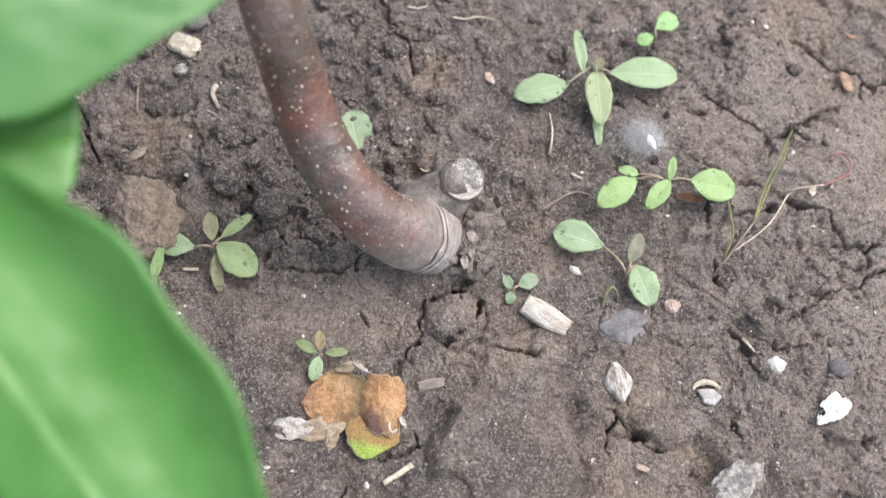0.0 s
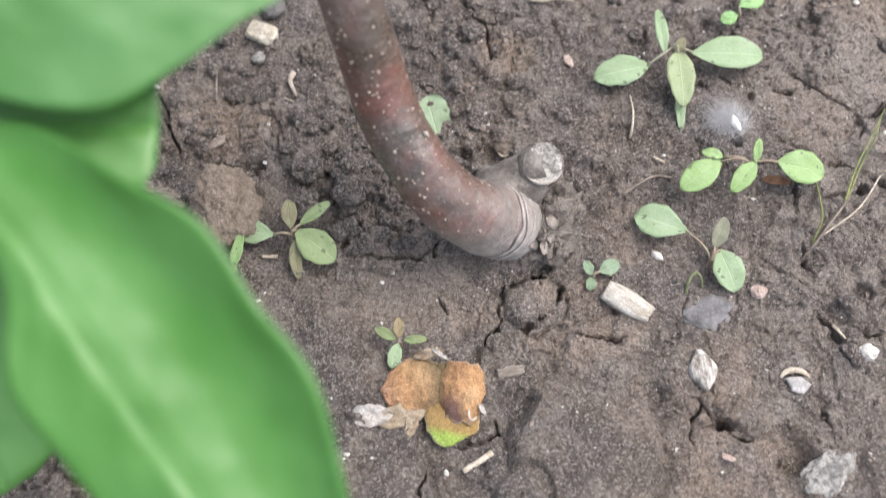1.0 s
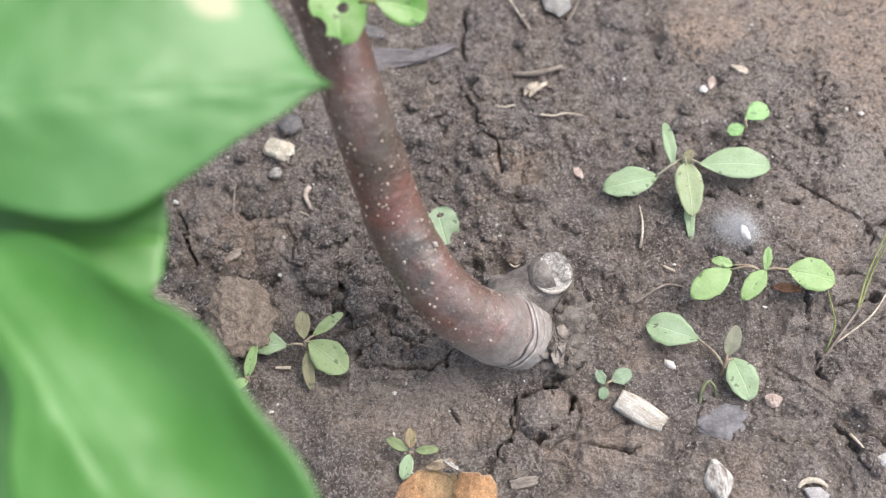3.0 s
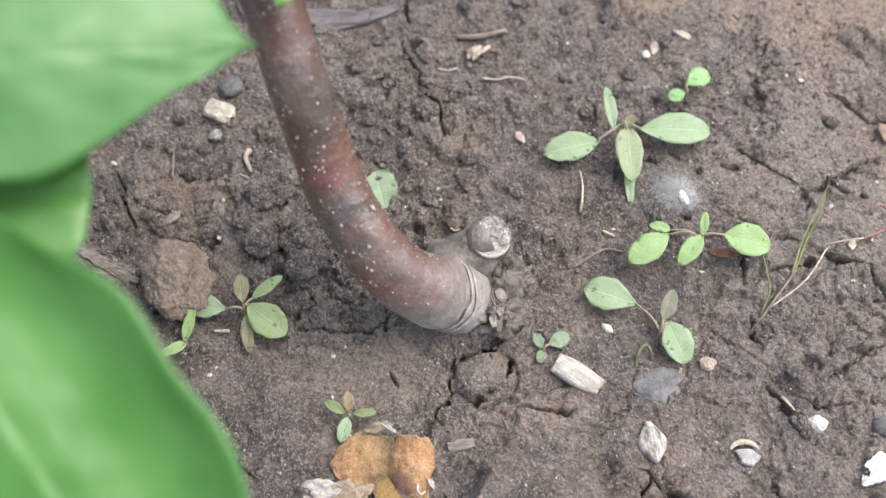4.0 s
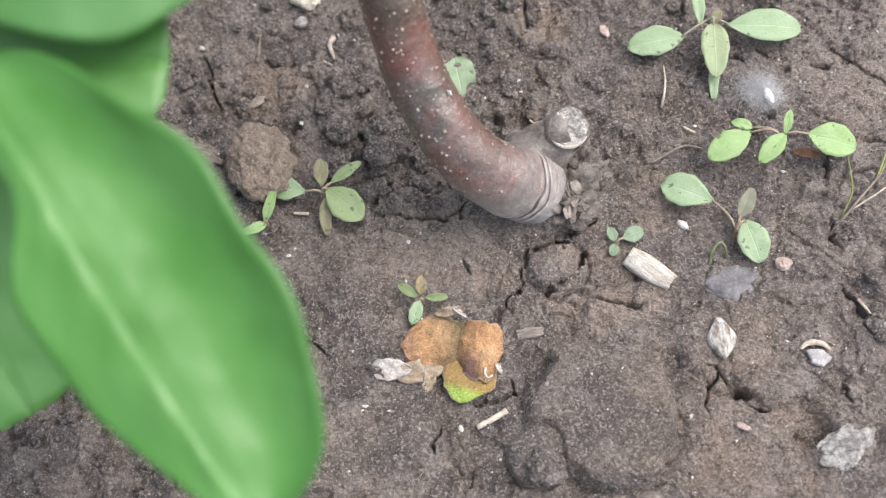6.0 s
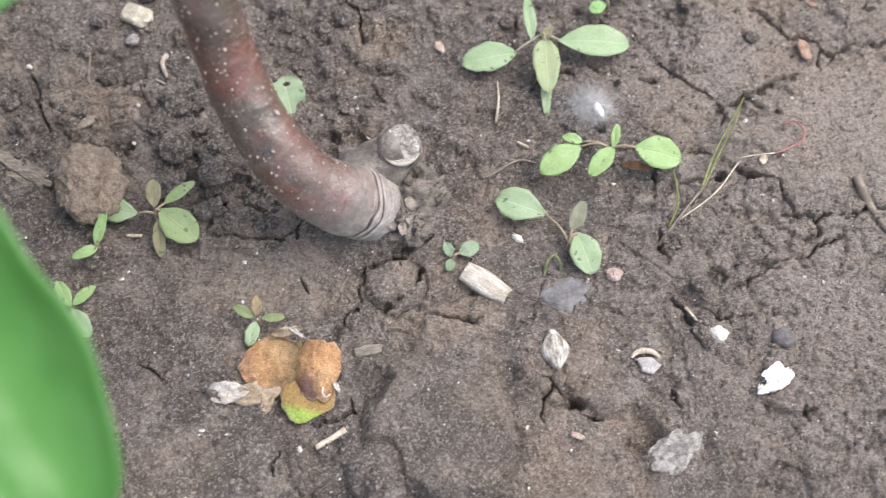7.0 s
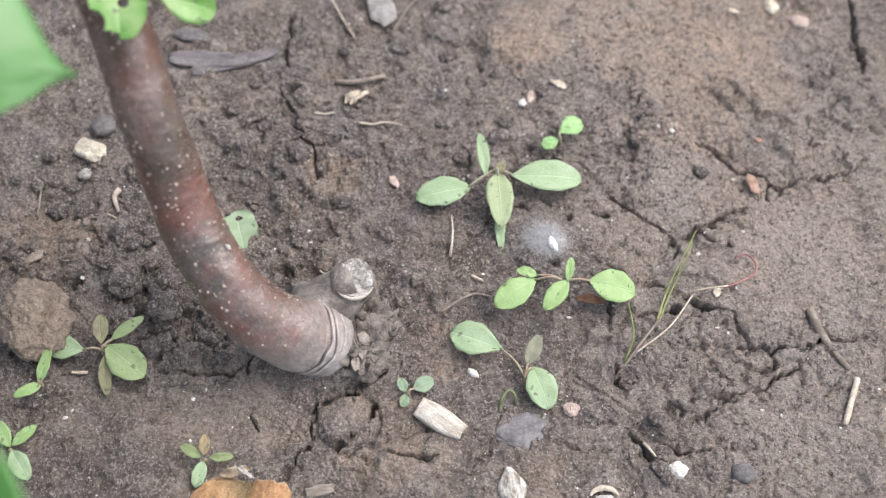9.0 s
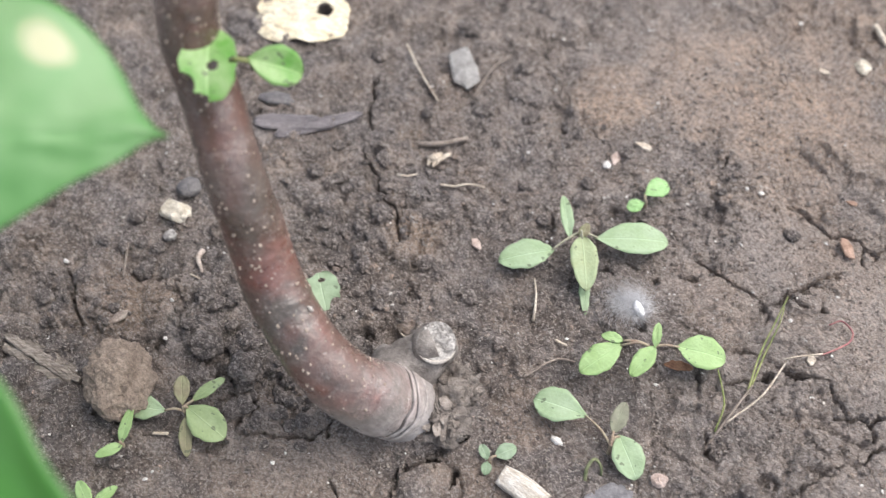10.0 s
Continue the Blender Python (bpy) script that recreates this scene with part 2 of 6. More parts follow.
def bark_material():
    """Red-brown young bark with a grey film; "around" and "along" run round and up the stem."""
    m, nt, b = mat("bark")
    co = coords(nt)
    flat = node(nt, "ShaderNodeAttribute")
    flat.attribute_name = "around_along"
    rings = node(nt, "ShaderNodeMapping", {"Vector": flat.outputs["Vector"], "Scale": (1, 1, 9)}).outputs[0]
    n1 = noise_tex(nt, 55, 5, 0.6, co)
    n2 = noise_tex(nt, 420, 5, 0.7, co)
    red = mix(nt, ramp(nt, noise_tex(nt, 34, 5, 0.6, co, 0.4), [(0.4, grey(0)), (0.6, grey(1))]), (0.078, 0.061, 0.047), (0.185, 0.066, 0.048))
    # old grey collar near the ground, silvery sheen put into its base colour; smooth red shoot above
    z = node(nt, "ShaderNodeSeparateXYZ", {0: co}).outputs[2]
    old = ramp(nt, calc(nt, "ADD", z, calc(nt, "MULTIPLY", calc(nt, "SUBTRACT", n1, 0.5), 0.035)), [(0.019, grey(1)), (0.038, grey(0))])
    greyc = ramp(nt, n1, [(0.36, (0.26, 0.24, 0.226)), (0.5, (0.46, 0.435, 0.418)), (0.62, (0.68, 0.66, 0.645))])
    red = mix(nt, ramp(nt, calc(nt, "MULTIPLY", z, 5.0), [(0.3, grey(0)), (0.5, grey(0.5))]), red, (0.092, 0.064, 0.048))
    c = mix(nt, calc(nt, "MULTIPLY", old, 0.95), red, greyc)
    film = ramp(nt, noise_tex(nt, 26, 6, 0.7, co, 0.6), [(0.42, grey(0)), (0.68, grey(1))])
    c = mix(nt, calc(nt, "MULTIPLY", film, 0.5), c, (0.2, 0.162, 0.145))
    # pale rings painted across the bark for its streaks of sheen
    streak = ramp(nt, noise_tex(nt, 55, 5, 0.7, rings, 0.5), [(0.52, grey(0)), (0.66, grey(1))])
    streak = calc(nt, "MULTIPLY", streak, ramp(nt, noise_tex(nt, 70, 4, 0.6, co), [(0.42, grey(0.1)), (0.6, grey(1))]))
    c = mix(nt, calc(nt, "MULTIPLY", streak, calc(nt, "ADD", 0.2, calc(nt, "MULTIPLY", old, 0.6))), c, (0.52, 0.48, 0.45))
    dark = ramp(nt, noise_tex(nt, 40, 4, 0.7, rings, 0.4), [(0.34, grey(1)), (0.44, grey(0))])
    c = mix(nt, calc(nt, "MULTIPLY", dark, calc(nt, "ADD", 0.1, calc(nt, "MULTIPLY", old, 0.45))), c, (0.07, 0.052, 0.045))
    c = mix(nt, 0.5, c, ramp(nt, n2, [(0.38, grey(0.6)), (0.62, grey(1.35))]), "MULTIPLY")
    # dark brown painted into the fissures of split bark for the shade inside
    fissure_shade = node(nt, "ShaderNodeAttribute")
    fissure_shade.attribute_name = "split"
    c = mix(nt, ramp(nt, fissure_shade.outputs["Fac"], [(0.3, grey(0)), (0.75, grey(0.9))]), c, (0.055, 0.045, 0.04))
    fleck = ramp(nt, noise_tex(nt, 900, 2, 0.5, co), [(0.64, grey(0)), (0.7, grey(1))])
    c = mix(nt, calc(nt, "MULTIPLY", fleck, 0.6), c, (0.46, 0.4, 0.36))
    nt.links.new(c, b.inputs["Base Color"])
    nt.links.new(ramp(nt, noise_tex(nt, 90, 5, 0.7, co, 0.6), [(0.35, grey(0.2)), (0.65, grey(0.48))]), b.inputs["Roughness"])
    b.inputs["Coat Weight"].default_value = 0.8
    b.inputs["Coat IOR"].default_value = 1.55
    b.inputs["Coat Roughness"].default_value = 0.27
    b.inputs["Specular IOR Level"].default_value = 0.85
    h = calc(nt, "ADD", noise_tex(nt, 150, 5, 0.65, co), calc(nt, "MULTIPLY", n2, 0.35))
    h = calc(nt, "ADD", h, calc(nt, "MULTIPLY", noise_tex(nt, 50, 4, 0.7, rings, 0.5), calc(nt, "MULTIPLY", old, 0.45)))
    bump(nt, b, h, 0.0011, 0.9)
    return m


def cut_wood_material():
    m, nt, b = mat("weathered_cut_wood")
    co = coords(nt)
    n1 = noise_tex(nt, 430, 6, 0.7, co, 0.8)
    c = ramp(nt, n1, [(0.36, (0.17, 0.158, 0.148)), (0.5, (0.4, 0.378, 0.355)), (0.62, (0.62, 0.595, 0.56))])
    pale = ramp(nt, noise_tex(nt, 520, 3, 0.6, co, 0.5), [(0.58, grey(0)), (0.63, grey(1))])
    c = mix(nt, calc(nt, "MULTIPLY", pale, 0.8), c, (0.78, 0.75, 0.71))
    # smooth grey sliver of older wood on one side
    x = node(nt, "ShaderNodeSeparateXYZ", {0: co}).outputs[0]
    edge = calc(nt, "ADD", x, calc(nt, "MULTIPLY", calc(nt, "SUBTRACT", noise_tex(nt, 160, 3, 0.5, co), 0.5), 0.006))
    c = mix(nt, ramp(nt, calc(nt, "MULTIPLY", calc(nt, "ADD", edge, 0.003), 100.0), [(0.3, grey(0.85)), (0.36, grey(0))]), c, (0.22, 0.21, 0.198))
    nt.links.new(c, b.inputs["Base Color"])
    b.inputs["Roughness"].default_value = 0.85
    bump(nt, b, n1, 0.0012, 1.0)
    return m


SOIL = soil_material()
LOOSE = soil_material("loose_soil", True)
BARK = bark_material()
CUT = cut_wood_material()
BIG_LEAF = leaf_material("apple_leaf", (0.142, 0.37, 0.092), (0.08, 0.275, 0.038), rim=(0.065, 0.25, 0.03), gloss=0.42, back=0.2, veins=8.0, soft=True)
SPOT_LEAF = leaf_material("apple_leaf_spotted", (0.128, 0.34, 0.102), (0.08, 0.262, 0.05), gloss=0.42, back=0.2, soft=True, veins=8.0, blotch=((0.81, 0.17, 0.058), (0.54, 0.53, 0.32)))
SEEDLING = leaf_material("seedling_leaf", (0.4, 0.52, 0.34), (0.32, 0.445, 0.25), gloss=0.65, back=0.12, veins=7.0)
BRIGHT = leaf_material("bright_seedling_leaf", (0.37, 0.54, 0.245), (0.29, 0.45, 0.165), gloss=0.55, back=0.12, veins=6.0)
BRONZE = leaf_material("bronze_seedling_leaf", (0.34, 0.36, 0.2), (0.27, 0.23, 0.15), gloss=0.55, back=0.12, veins=6.0)
DULL = leaf_material("dull_seedling_leaf", (0.27, 0.34, 0.17), (0.2, 0.25, 0.11), gloss=0.6, back=0.12, veins=6.0)
FLUSHED = leaf_material("flushed_seedling_leaf", (0.4, 0.5, 0.3), (0.35, 0.4, 0.22), gloss=0.6, back=0.12, veins=6.0)
TORN = leaf_material("torn_leaf", (0.34, 0.45, 0.3), (0.22, 0.31, 0.19), gloss=0.6, back=0.12, veins=6.0)
RUSTY = leaf_material("rusty_heart_leaf", (0.36, 0.29, 0.17), (0.26, 0.2, 0.11), gloss=0.55, back=0.12, veins=6.0)
SMOKY = leaf_material("smoky_heart_leaf", (0.27, 0.29, 0.2), (0.2, 0.19, 0.145), gloss=0.6, back=0.12, veins=6.0)
OLIVE = leaf_material("olive_seedling_leaf", (0.37, 0.47, 0.25), (0.29, 0.39, 0.18), gloss=0.6, back=0.12, veins=7.0)
ASHEN = leaf_material("ashen_seedling_leaf", (0.36, 0.45, 0.34), (0.24, 0.34, 0.21), gloss=0.6, back=0.12, veins=5.0)
COTYL = leaf_material("cotyledon", (0.4, 0.64, 0.29), (0.32, 0.57, 0.22), gloss=0.45, back=0.2, veins=3.0)
SPROUT = leaf_material("sprout_leaf", (0.42, 0.6, 0.28), (0.15, 0.4, 0.07), gloss=0.4, back=0.25, veins=6.0)
PALE_STEM = plain("pale_stem", (0.34, 0.34, 0.25), (0.46, 0.45, 0.34), 400, 0.6)
STEM = plain("reddish_stem", (0.36, 0.26, 0.2), (0.45, 0.4, 0.29), 400, 0.6)
GREEN_STEM = plain("green_stem", (0.2, 0.3, 0.1), (0.3, 0.32, 0.14), 400, 0.6)


# ---------------------------------------------------------------- mesh helpers
def part(name, bm, material, parent=None, label="", smooth=True):
    me = bpy.data.meshes.new(name)
    bmesh.ops.recalc_face_normals(bm, faces=bm.faces)
    bm.to_mesh(me)
    bm.free()
    if smooth:
        me.polygons.foreach_set("use_smooth", [True] * len(me.polygons))
    me.materials.append(material)
    ob = new(name, me)
    if parent is not None:
        ob.parent = parent
    if label:
        ob["label"] = label
    return ob


def thing(name, label, category, group="", kind=""):
    ob = new(name)
    ob.empty_display_size = 0.005
    return tagged(ob, label, category, group, kind)


def hashed(ix, iy, seed):
    h = (ix * 374761393 + iy * 668265263 + seed * 974634777) & 0x7FFFFFFF
    h = ((h ^ (h >> 13)) * 1274126177) & 0x7FFFFFFF
    return ((h ^ (h >> 16)) & 0xFFFF) / 65535.0


def vnoise(x, y, seed=0):
    """Smooth value noise, 0 to 1, on arrays."""
    ix, iy = np.floor(x).astype(np.int64), np.floor(y).astype(np.int64)
    fx, fy = x - ix, y - iy
    fx, fy = fx * fx * fx * (fx * (fx * 6 - 15) + 10), fy * fy * fy * (fy * (fy * 6 - 15) + 10)
    a, b = hashed(ix, iy, seed), hashed(ix + 1, iy, seed)
    c, d = hashed(ix, iy + 1, seed), hashed(ix + 1, iy + 1, seed)
    return (a * (1 - fx) + b * fx) * (1 - fy) + (c * (1 - fx) + d * fx) * fy


def fbm(x, y, size, octaves=4, gain=0.5, seed=0):
    out, amp, tot, f = 0.0, 1.0, 0.0, 1.0 / size
    for k in range(octaves):
        ca, sa = math.cos(0.7 * k + seed), math.sin(0.7 * k + seed)
        out = out + amp * (vnoise((x * ca - y * sa) * f + 31.7 * k, (x * sa + y * ca) * f + 17.3 * k, seed + k) - 0.5)
        tot += amp
        amp *= gain
        f *= 2.03
    return out / tot


# ---------------------------------------------------------------- ground
def axis(lo, hi, step, far, grow=1.28):
    core = list(np.arange(lo, hi + step / 2, step))
    s, left, right = step, [lo], [hi]
    while right[-1] < far:
        s *= grow
        left.append(left[-1] - s)
        right.append(right[-1] + s)
    return np.array(left[:0:-1] + core + right[1:])


STEP = 0.0005
GX = axis(-0.235, 0.225, STEP, 400.0)
GY = axis(-0.095, 0.27, STEP, 400.0)
XX, YY = np.meshgrid(GX, GY)


def blob(x, y, r, soft=0.6):
    d = np.hypot(XX - x, YY - y) / r
    return np.clip((1 + soft - d) / (2 * soft), 0, 1)


def clumps(x, y, size, seed):
    """Packed round lumps of uneven size with creases between, 0 to 1."""
    gx, gy = x / size, y / size
    ix, iy = np.floor(gx).astype(np.int64), np.floor(gy).astype(np.int64)
    best = np.full(gx.shape, 9.0)
    tall = np.zeros(gx.shape)
    for i in (-1, 0, 1):
        for j in (-1, 0, 1):
            cx, cy = ix + i, iy + j
            q = 0.6 + 0.7 * hashed(cx, cy, seed + 3)
            d = np.hypot(gx - cx - hashed(cx, cy, seed + 1), gy - cy - hashed(cx, cy, seed + 2)) / q
            ox, oy = gx - cx - hashed(cx, cy, seed + 1), gy - cy - hashed(cx, cy, seed + 2)
            t = hashed(cx, cy, seed + 4) + 1.3 * (ox * (hashed(cx, cy, seed + 5) - 0.5) + oy * (hashed(cx, cy, seed + 6) - 0.5))
            m = d < best
            best, tall = np.where(m, d, best), np.where(m, t, tall)
    dome = np.clip(1 - (best / 1.08) ** 2, 0, 1)
    return (0.55 * np.sqrt(dome) + 0.45 * np.clip(dome * 2.4, 0, 1)) * (0.4 + 0.6 * tall)


def crack_net(x, y, size, seed):
    """Distance to the nearest border between cells, in metres."""
    gx, gy = x / size, y / size
    ix, iy = np.floor(gx).astype(np.int64), np.floor(gy).astype(np.int64)
    f1, f2 = np.full(gx.shape, 9.0), np.full(gx.shape, 9.0)
    for i in (-1, 0, 1):
        for j in (-1, 0, 1):
            cx, cy = ix + i, iy + j
            d = np.hypot(gx - cx - hashed(cx, cy, seed + 1), gy - cy - hashed(cx, cy, seed + 2))
            f2 = np.minimum(f2, np.maximum(f1, d))
            f1 = np.minimum(f1, d)
    return (f2 - f1) * size * 0.5


def ground_height():
    near = np.clip(1.6 - np.hypot(XX, YY - 0.08) / 0.5, 0, 1)
    xn, yn = np.clip(XX, -1.5, 1.5), np.clip(YY, -1.5, 1.5)
    warp = fbm(xn, yn, 0.010, 4, 0.65, 91) * 0.010
    h = fbm(xn, yn, 0.11, 3, 0.5, 3) * 0.008 + fbm(xn + warp, yn - warp, 0.03, 4, 0.55, 11) * 0.009
    # crumbly places: left of the stem, along the upper edge, lower right
    crumb = np.zeros_like(h)
    for x, y, r, k in CRUMBS:
        crumb = np.maximum(crumb, k * blob(x, y, r, 0.9))
    crumb *= np.clip(0.75 + 2.4 * fbm(xn, yn, 0.03, 3, 0.5, 51), 0, 1.25)
    rest = np.clip(0.34 + 1.6 * fbm(xn, yn, 0.04, 3, 0.5, 57), 0.12, 0.75)
    amp = np.maximum(crumb, rest)
    wx, wy = xn + warp, yn + fbm(xn, yn, 0.009, 4, 0.65, 95) * 0.009
    h += amp * (clumps(wx, wy, 0.0165, 201) * 0.0095 - 0.0042)
    h += (0.12 + amp) * (clumps(wx, wy, 0.0078, 202) * 0.0062 - 0.0026)
    h += (0.32 + 0.75 * amp) * (clumps(wx, wy, 0.0034, 203) * 0.0024 - 0.0010)
    h += fbm(xn, yn, 0.004, 3, 0.8, 23) * 0.0021
    # smooth trodden plates
    ragged = fbm(XX, YY, 0.012, 3, 0.6, 61)
    for x, y, r, up in PLATES:
        mound = up > 0.0055
        rr = r * (1 + (0.35 if mound else 0.7) * ragged)
        d = np.hypot(XX - x, YY - y) / rr
        k = np.clip((1.0 + 0.1 - d) / 0.2, 0, 1) if mound else blob(x, y, rr, 0.2)
        h = h * (1 - (0.6 if mound else 0.45) * k) + up * k * (1.15 - (0.65 if mound else 0.4) * np.clip(np.hypot(XX - x, YY - y) / r, 0, 1.2) ** 2)
        if up > 0.0022:
            h -= (0.3 if mound else 0.45) * up * np.exp(-(((d - 1.13) / 0.08) ** 2)) * np.clip(0.9 + 2.5 * fbm(XX, YY, 0.02, 2, 0.5, 67), 0.1, 1.3)
    # earth heaped under the leaning base of the stem
    ax, ay, bx, by = -0.002, 0.0285, -0.033, 0.034
    t = np.clip(((XX - ax) * (bx - ax) + (YY - ay) * (by - ay)) / ((bx - ax) ** 2 + (by - ay) ** 2), 0, 1)
    d = np.hypot(XX - ax - t * (bx - ax), YY - ay - t * (by - ay))
    h += 0.0098 * np.exp(-((d / 0.0085) ** 2)) * (1 - 0.45 * t)
    core = (abs(XX) < 0.2) & (YY > -0.08) & (YY < 0.25)
    h -= h[core].mean()
    return h * near, crumb, near


CRUMBS = [
    (-0.0637, 0.0547, 0.027, 1.0), (-0.0694, 0.0981, 0.03, 0.7), (-0.1151, 0.0734, 0.025, 0.6), (-0.0300, 0.0983, 0.03, 0.9),
    (-0.0105, 0.1214, 0.03, 0.8), (-0.0264, 0.1342, 0.035, 0.8), (0.0118, 0.1635, 0.03, 0.7), (0.1268, -0.0041, 0.03, 0.7),
    (0.1355, -0.0442, 0.02, 0.6), (0.0323, 0.0551, 0.02, 0.6), (-0.0979, 0.0037, 0.015, 0.6), (-0.1337, 0.0630, 0.03, 0.7), (0.1103, 0.1398, 0.03, 0.6),
]
PLATES = [
    (0.0196, -0.0422, 0.0241, 0.0090), (-0.0477, 0.0039, 0.0280, 0.0015), (0.0285, -0.0095, 0.0150, 0.0026), (0.0591, -0.0141, 0.0160, 0.0045), (0.0812, -0.0226, 0.0170, 0.0030),
    (0.0027, 0.0072, 0.0096, 0.0042), (-0.0027, -0.0595, 0.0090, 0.0060), (0.1297, 0.1129, 0.0170, 0.0020), (0.1130, 0.0791, 0.0090, 0.0015), (0.1540, 0.0680, 0.0170, 0.0015),
    (0.0788, -0.0021, 0.0120, 0.0015), (0.1490, -0.0014, 0.0180, 0.0015), (-0.0486, -0.0597, 0.0120, 0.0020), (0.1150, 0.1897, 0.0500, 0.0010), (0.1740, 0.0707, 0.0280, 0.0015),
]
# each crack: its width in millimetres and the x, y of its bends
CRACKS_A = [
    (0.80, [0.0755, 0.1012, 0.0793, 0.0987]),
    (1.10, [0.0965, 0.0943, 0.0991, 0.0936, 0.1021, 0.0936]),
    (1.00, [0.1046, 0.1019, 0.1082, 0.0976, 0.1123, 0.0944, 0.1152, 0.0909, 0.1204, 0.0877, 0.1239, 0.0843, 0.1267, 0.0824]),
    (1.25, [0.1267, 0.0824, 0.1296, 0.0831, 0.1325, 0.0834, 0.1359, 0.0868, 0.1391, 0.0895, 0.1438, 0.0925, 0.1476, 0.0925]),
    (0.60, [0.1476, 0.0925, 0.1518, 0.0950, 0.1542, 0.0966, 0.1564, 0.0996]),
    (0.70, [0.1267, 0.0824, 0.1268, 0.0787, 0.1251, 0.0753]),
    (0.60, [0.1355, 0.0866, 0.1377, 0.0836, 0.1422, 0.0812]),
]
CRACKS_B = [
    (0.60, [0.1440, 0.1300, 0.1502, 0.1253, 0.1534, 0.1206, 0.1565, 0.1169, 0.1624, 0.1157, 0.1675, 0.1123, 0.1679, 0.1088, 0.1661, 0.1026]),
    (0.50, [0.1678, 0.1085, 0.1702, 0.1067, 0.1727, 0.1055, 0.1779, 0.1073]),
    (0.52, [0.1408, 0.0515, 0.1443, 0.0502, 0.1465, 0.0451, 0.1489, 0.0408, 0.1505, 0.0372]),
    (1.00, [0.1449, 0.0379, 0.1502, 0.0363, 0.1561, 0.0360, 0.1606, 0.0370, 0.1683, 0.0376]),
    (0.50, [0.1565, 0.0354, 0.1576, 0.0316, 0.1574, 0.0272]),
    (0.80, [0.1293, 0.0086, 0.1321, 0.0114, 0.1350, 0.0131, 0.1366, 0.0162, 0.1420, 0.0173]),
    (0.90, [0.1498, 0.0199, 0.1535, 0.0203, 0.1549, 0.0228, 0.1583, 0.0252, 0.1626, 0.0272, 0.1680, 0.0292]),
]
CRACKS_C = [
    (0.70, [0.0992, 0.0325, 0.0990, 0.0281, 0.0992, 0.0232, 0.1018, 0.0204]),
    (0.70, [0.1079, 0.0491, 0.1143, 0.0505, 0.1190, 0.0508]),
    (1.40, [0.1203, 0.0512, 0.1234, 0.0526, 0.1262, 0.0545]),
    (0.78, [0.1299, 0.0573, 0.1330, 0.0545, 0.1371, 0.0541]),
    (0.90, [0.1155, 0.0622, 0.1188, 0.0624, 0.1210, 0.0617]),
    (0.33, [0.1371, 0.0541, 0.1408, 0.0515]),
    (1.00, [-0.0091, 0.0121, -0.0071, 0.0151, -0.0030, 0.0170, 0.0006, 0.0181, 0.0058, 0.0208, 0.0121, 0.0236, 0.0146, 0.0278]),
]
CRACKS_D = [
    (0.60, [-0.0071, 0.0151, -0.0087, 0.0072, -0.0114, -0.0002, -0.0163, -0.0069]),
    (0.60, [0.0112, 0.0126, 0.0099, 0.0057]),
    (0.70, [0.0032, 0.0023, 0.0059, 0.0038]),
    (0.70, [-0.0652, 0.0271, -0.0580, 0.0276, -0.0466, 0.0265, -0.0371, 0.0250, -0.0327, 0.0266, -0.0303, 0.0308]),
    (0.50, [0.0530, -0.0240, 0.0574, -0.0252, 0.0573, -0.0269, 0.0554, -0.0330, 0.0544, -0.0368, 0.0551, -0.0398]),
    (0.34, [0.0576, -0.0260, 0.0598, -0.0285, 0.0626, -0.0312]),
    (0.40, [0.0684, -0.0374, 0.0718, -0.0387, 0.0767, -0.0399]),
]
CRACKS_E = [
    (0.80, [-0.0118, -0.0320, -0.0112, -0.0351, -0.0133, -0.0383, -0.0168, -0.0398, -0.0244, -0.0426]),
    (0.60, [-0.0372, -0.0601, -0.0371, -0.0540, -0.0361, -0.0493]),
    (0.30, [-0.0879, -0.0200, -0.0827, -0.0226, -0.0771, -0.0274]),
    (0.30, [-0.0329, 0.0124, -0.0297, 0.0082, -0.0284, 0.0056]),
    (0.90, [-0.0218, 0.1297, -0.0177, 0.1253, -0.0141, 0.1229, -0.0131, 0.1136, -0.0117, 0.1080]),
    (0.50, [0.0467, 0.1242, 0.0480, 0.1190, 0.0481, 0.1144]),
]
CRACKS_F = [
    (0.60, [0.0707, 0.0950, 0.0670, 0.0987, 0.0642, 0.0957]),
    (0.80, [-0.0282, 0.1545, -0.0291, 0.1496, -0.0237, 0.1426, -0.0222, 0.1329, -0.0170, 0.1283]),
    (0.70, [-0.0264, 0.1938, -0.0272, 0.1838, -0.0289, 0.1716, -0.0272, 0.1642]),
    (0.70, [0.1158, 0.1455, 0.1187, 0.1489, 0.1210, 0.1538]),
    (0.50, [0.1416, 0.1282, 0.1479, 0.1257, 0.1538, 0.1205]),
    (1.60, [0.2188, 0.2062, 0.2182, 0.1872, 0.2198, 0.1750, 0.2184, 0.1630]),
    (0.50, [0.1318, 0.0162, 0.1382, 0.0184, 0.1468, 0.0206]),
]
CRACKS_G = [
    (0.60, [0.1034, 0.0030, 0.1078, -0.0010, 0.1097, -0.0066]),
    (0.60, [0.1123, 0.0011, 0.1175, -0.0007, 0.1198, -0.0035, 0.1311, -0.0015]),
    (0.50, [0.0156, -0.0027, 0.0226, -0.0043, 0.0346, -0.0039]),
    (0.70, [-0.1411, 0.0941, -0.1364, 0.0874, -0.1343, 0.0770, -0.1290, 0.0681]),
    (0.50, [-0.1377, 0.0842, -0.1343, 0.0770]),
    (0.80, [0.1020, -0.0276, 0.1010, -0.0315, 0.1029, -0.0345]),
    (0.60, [0.1446, -0.0344, 0.1454, -0.0393]),
]
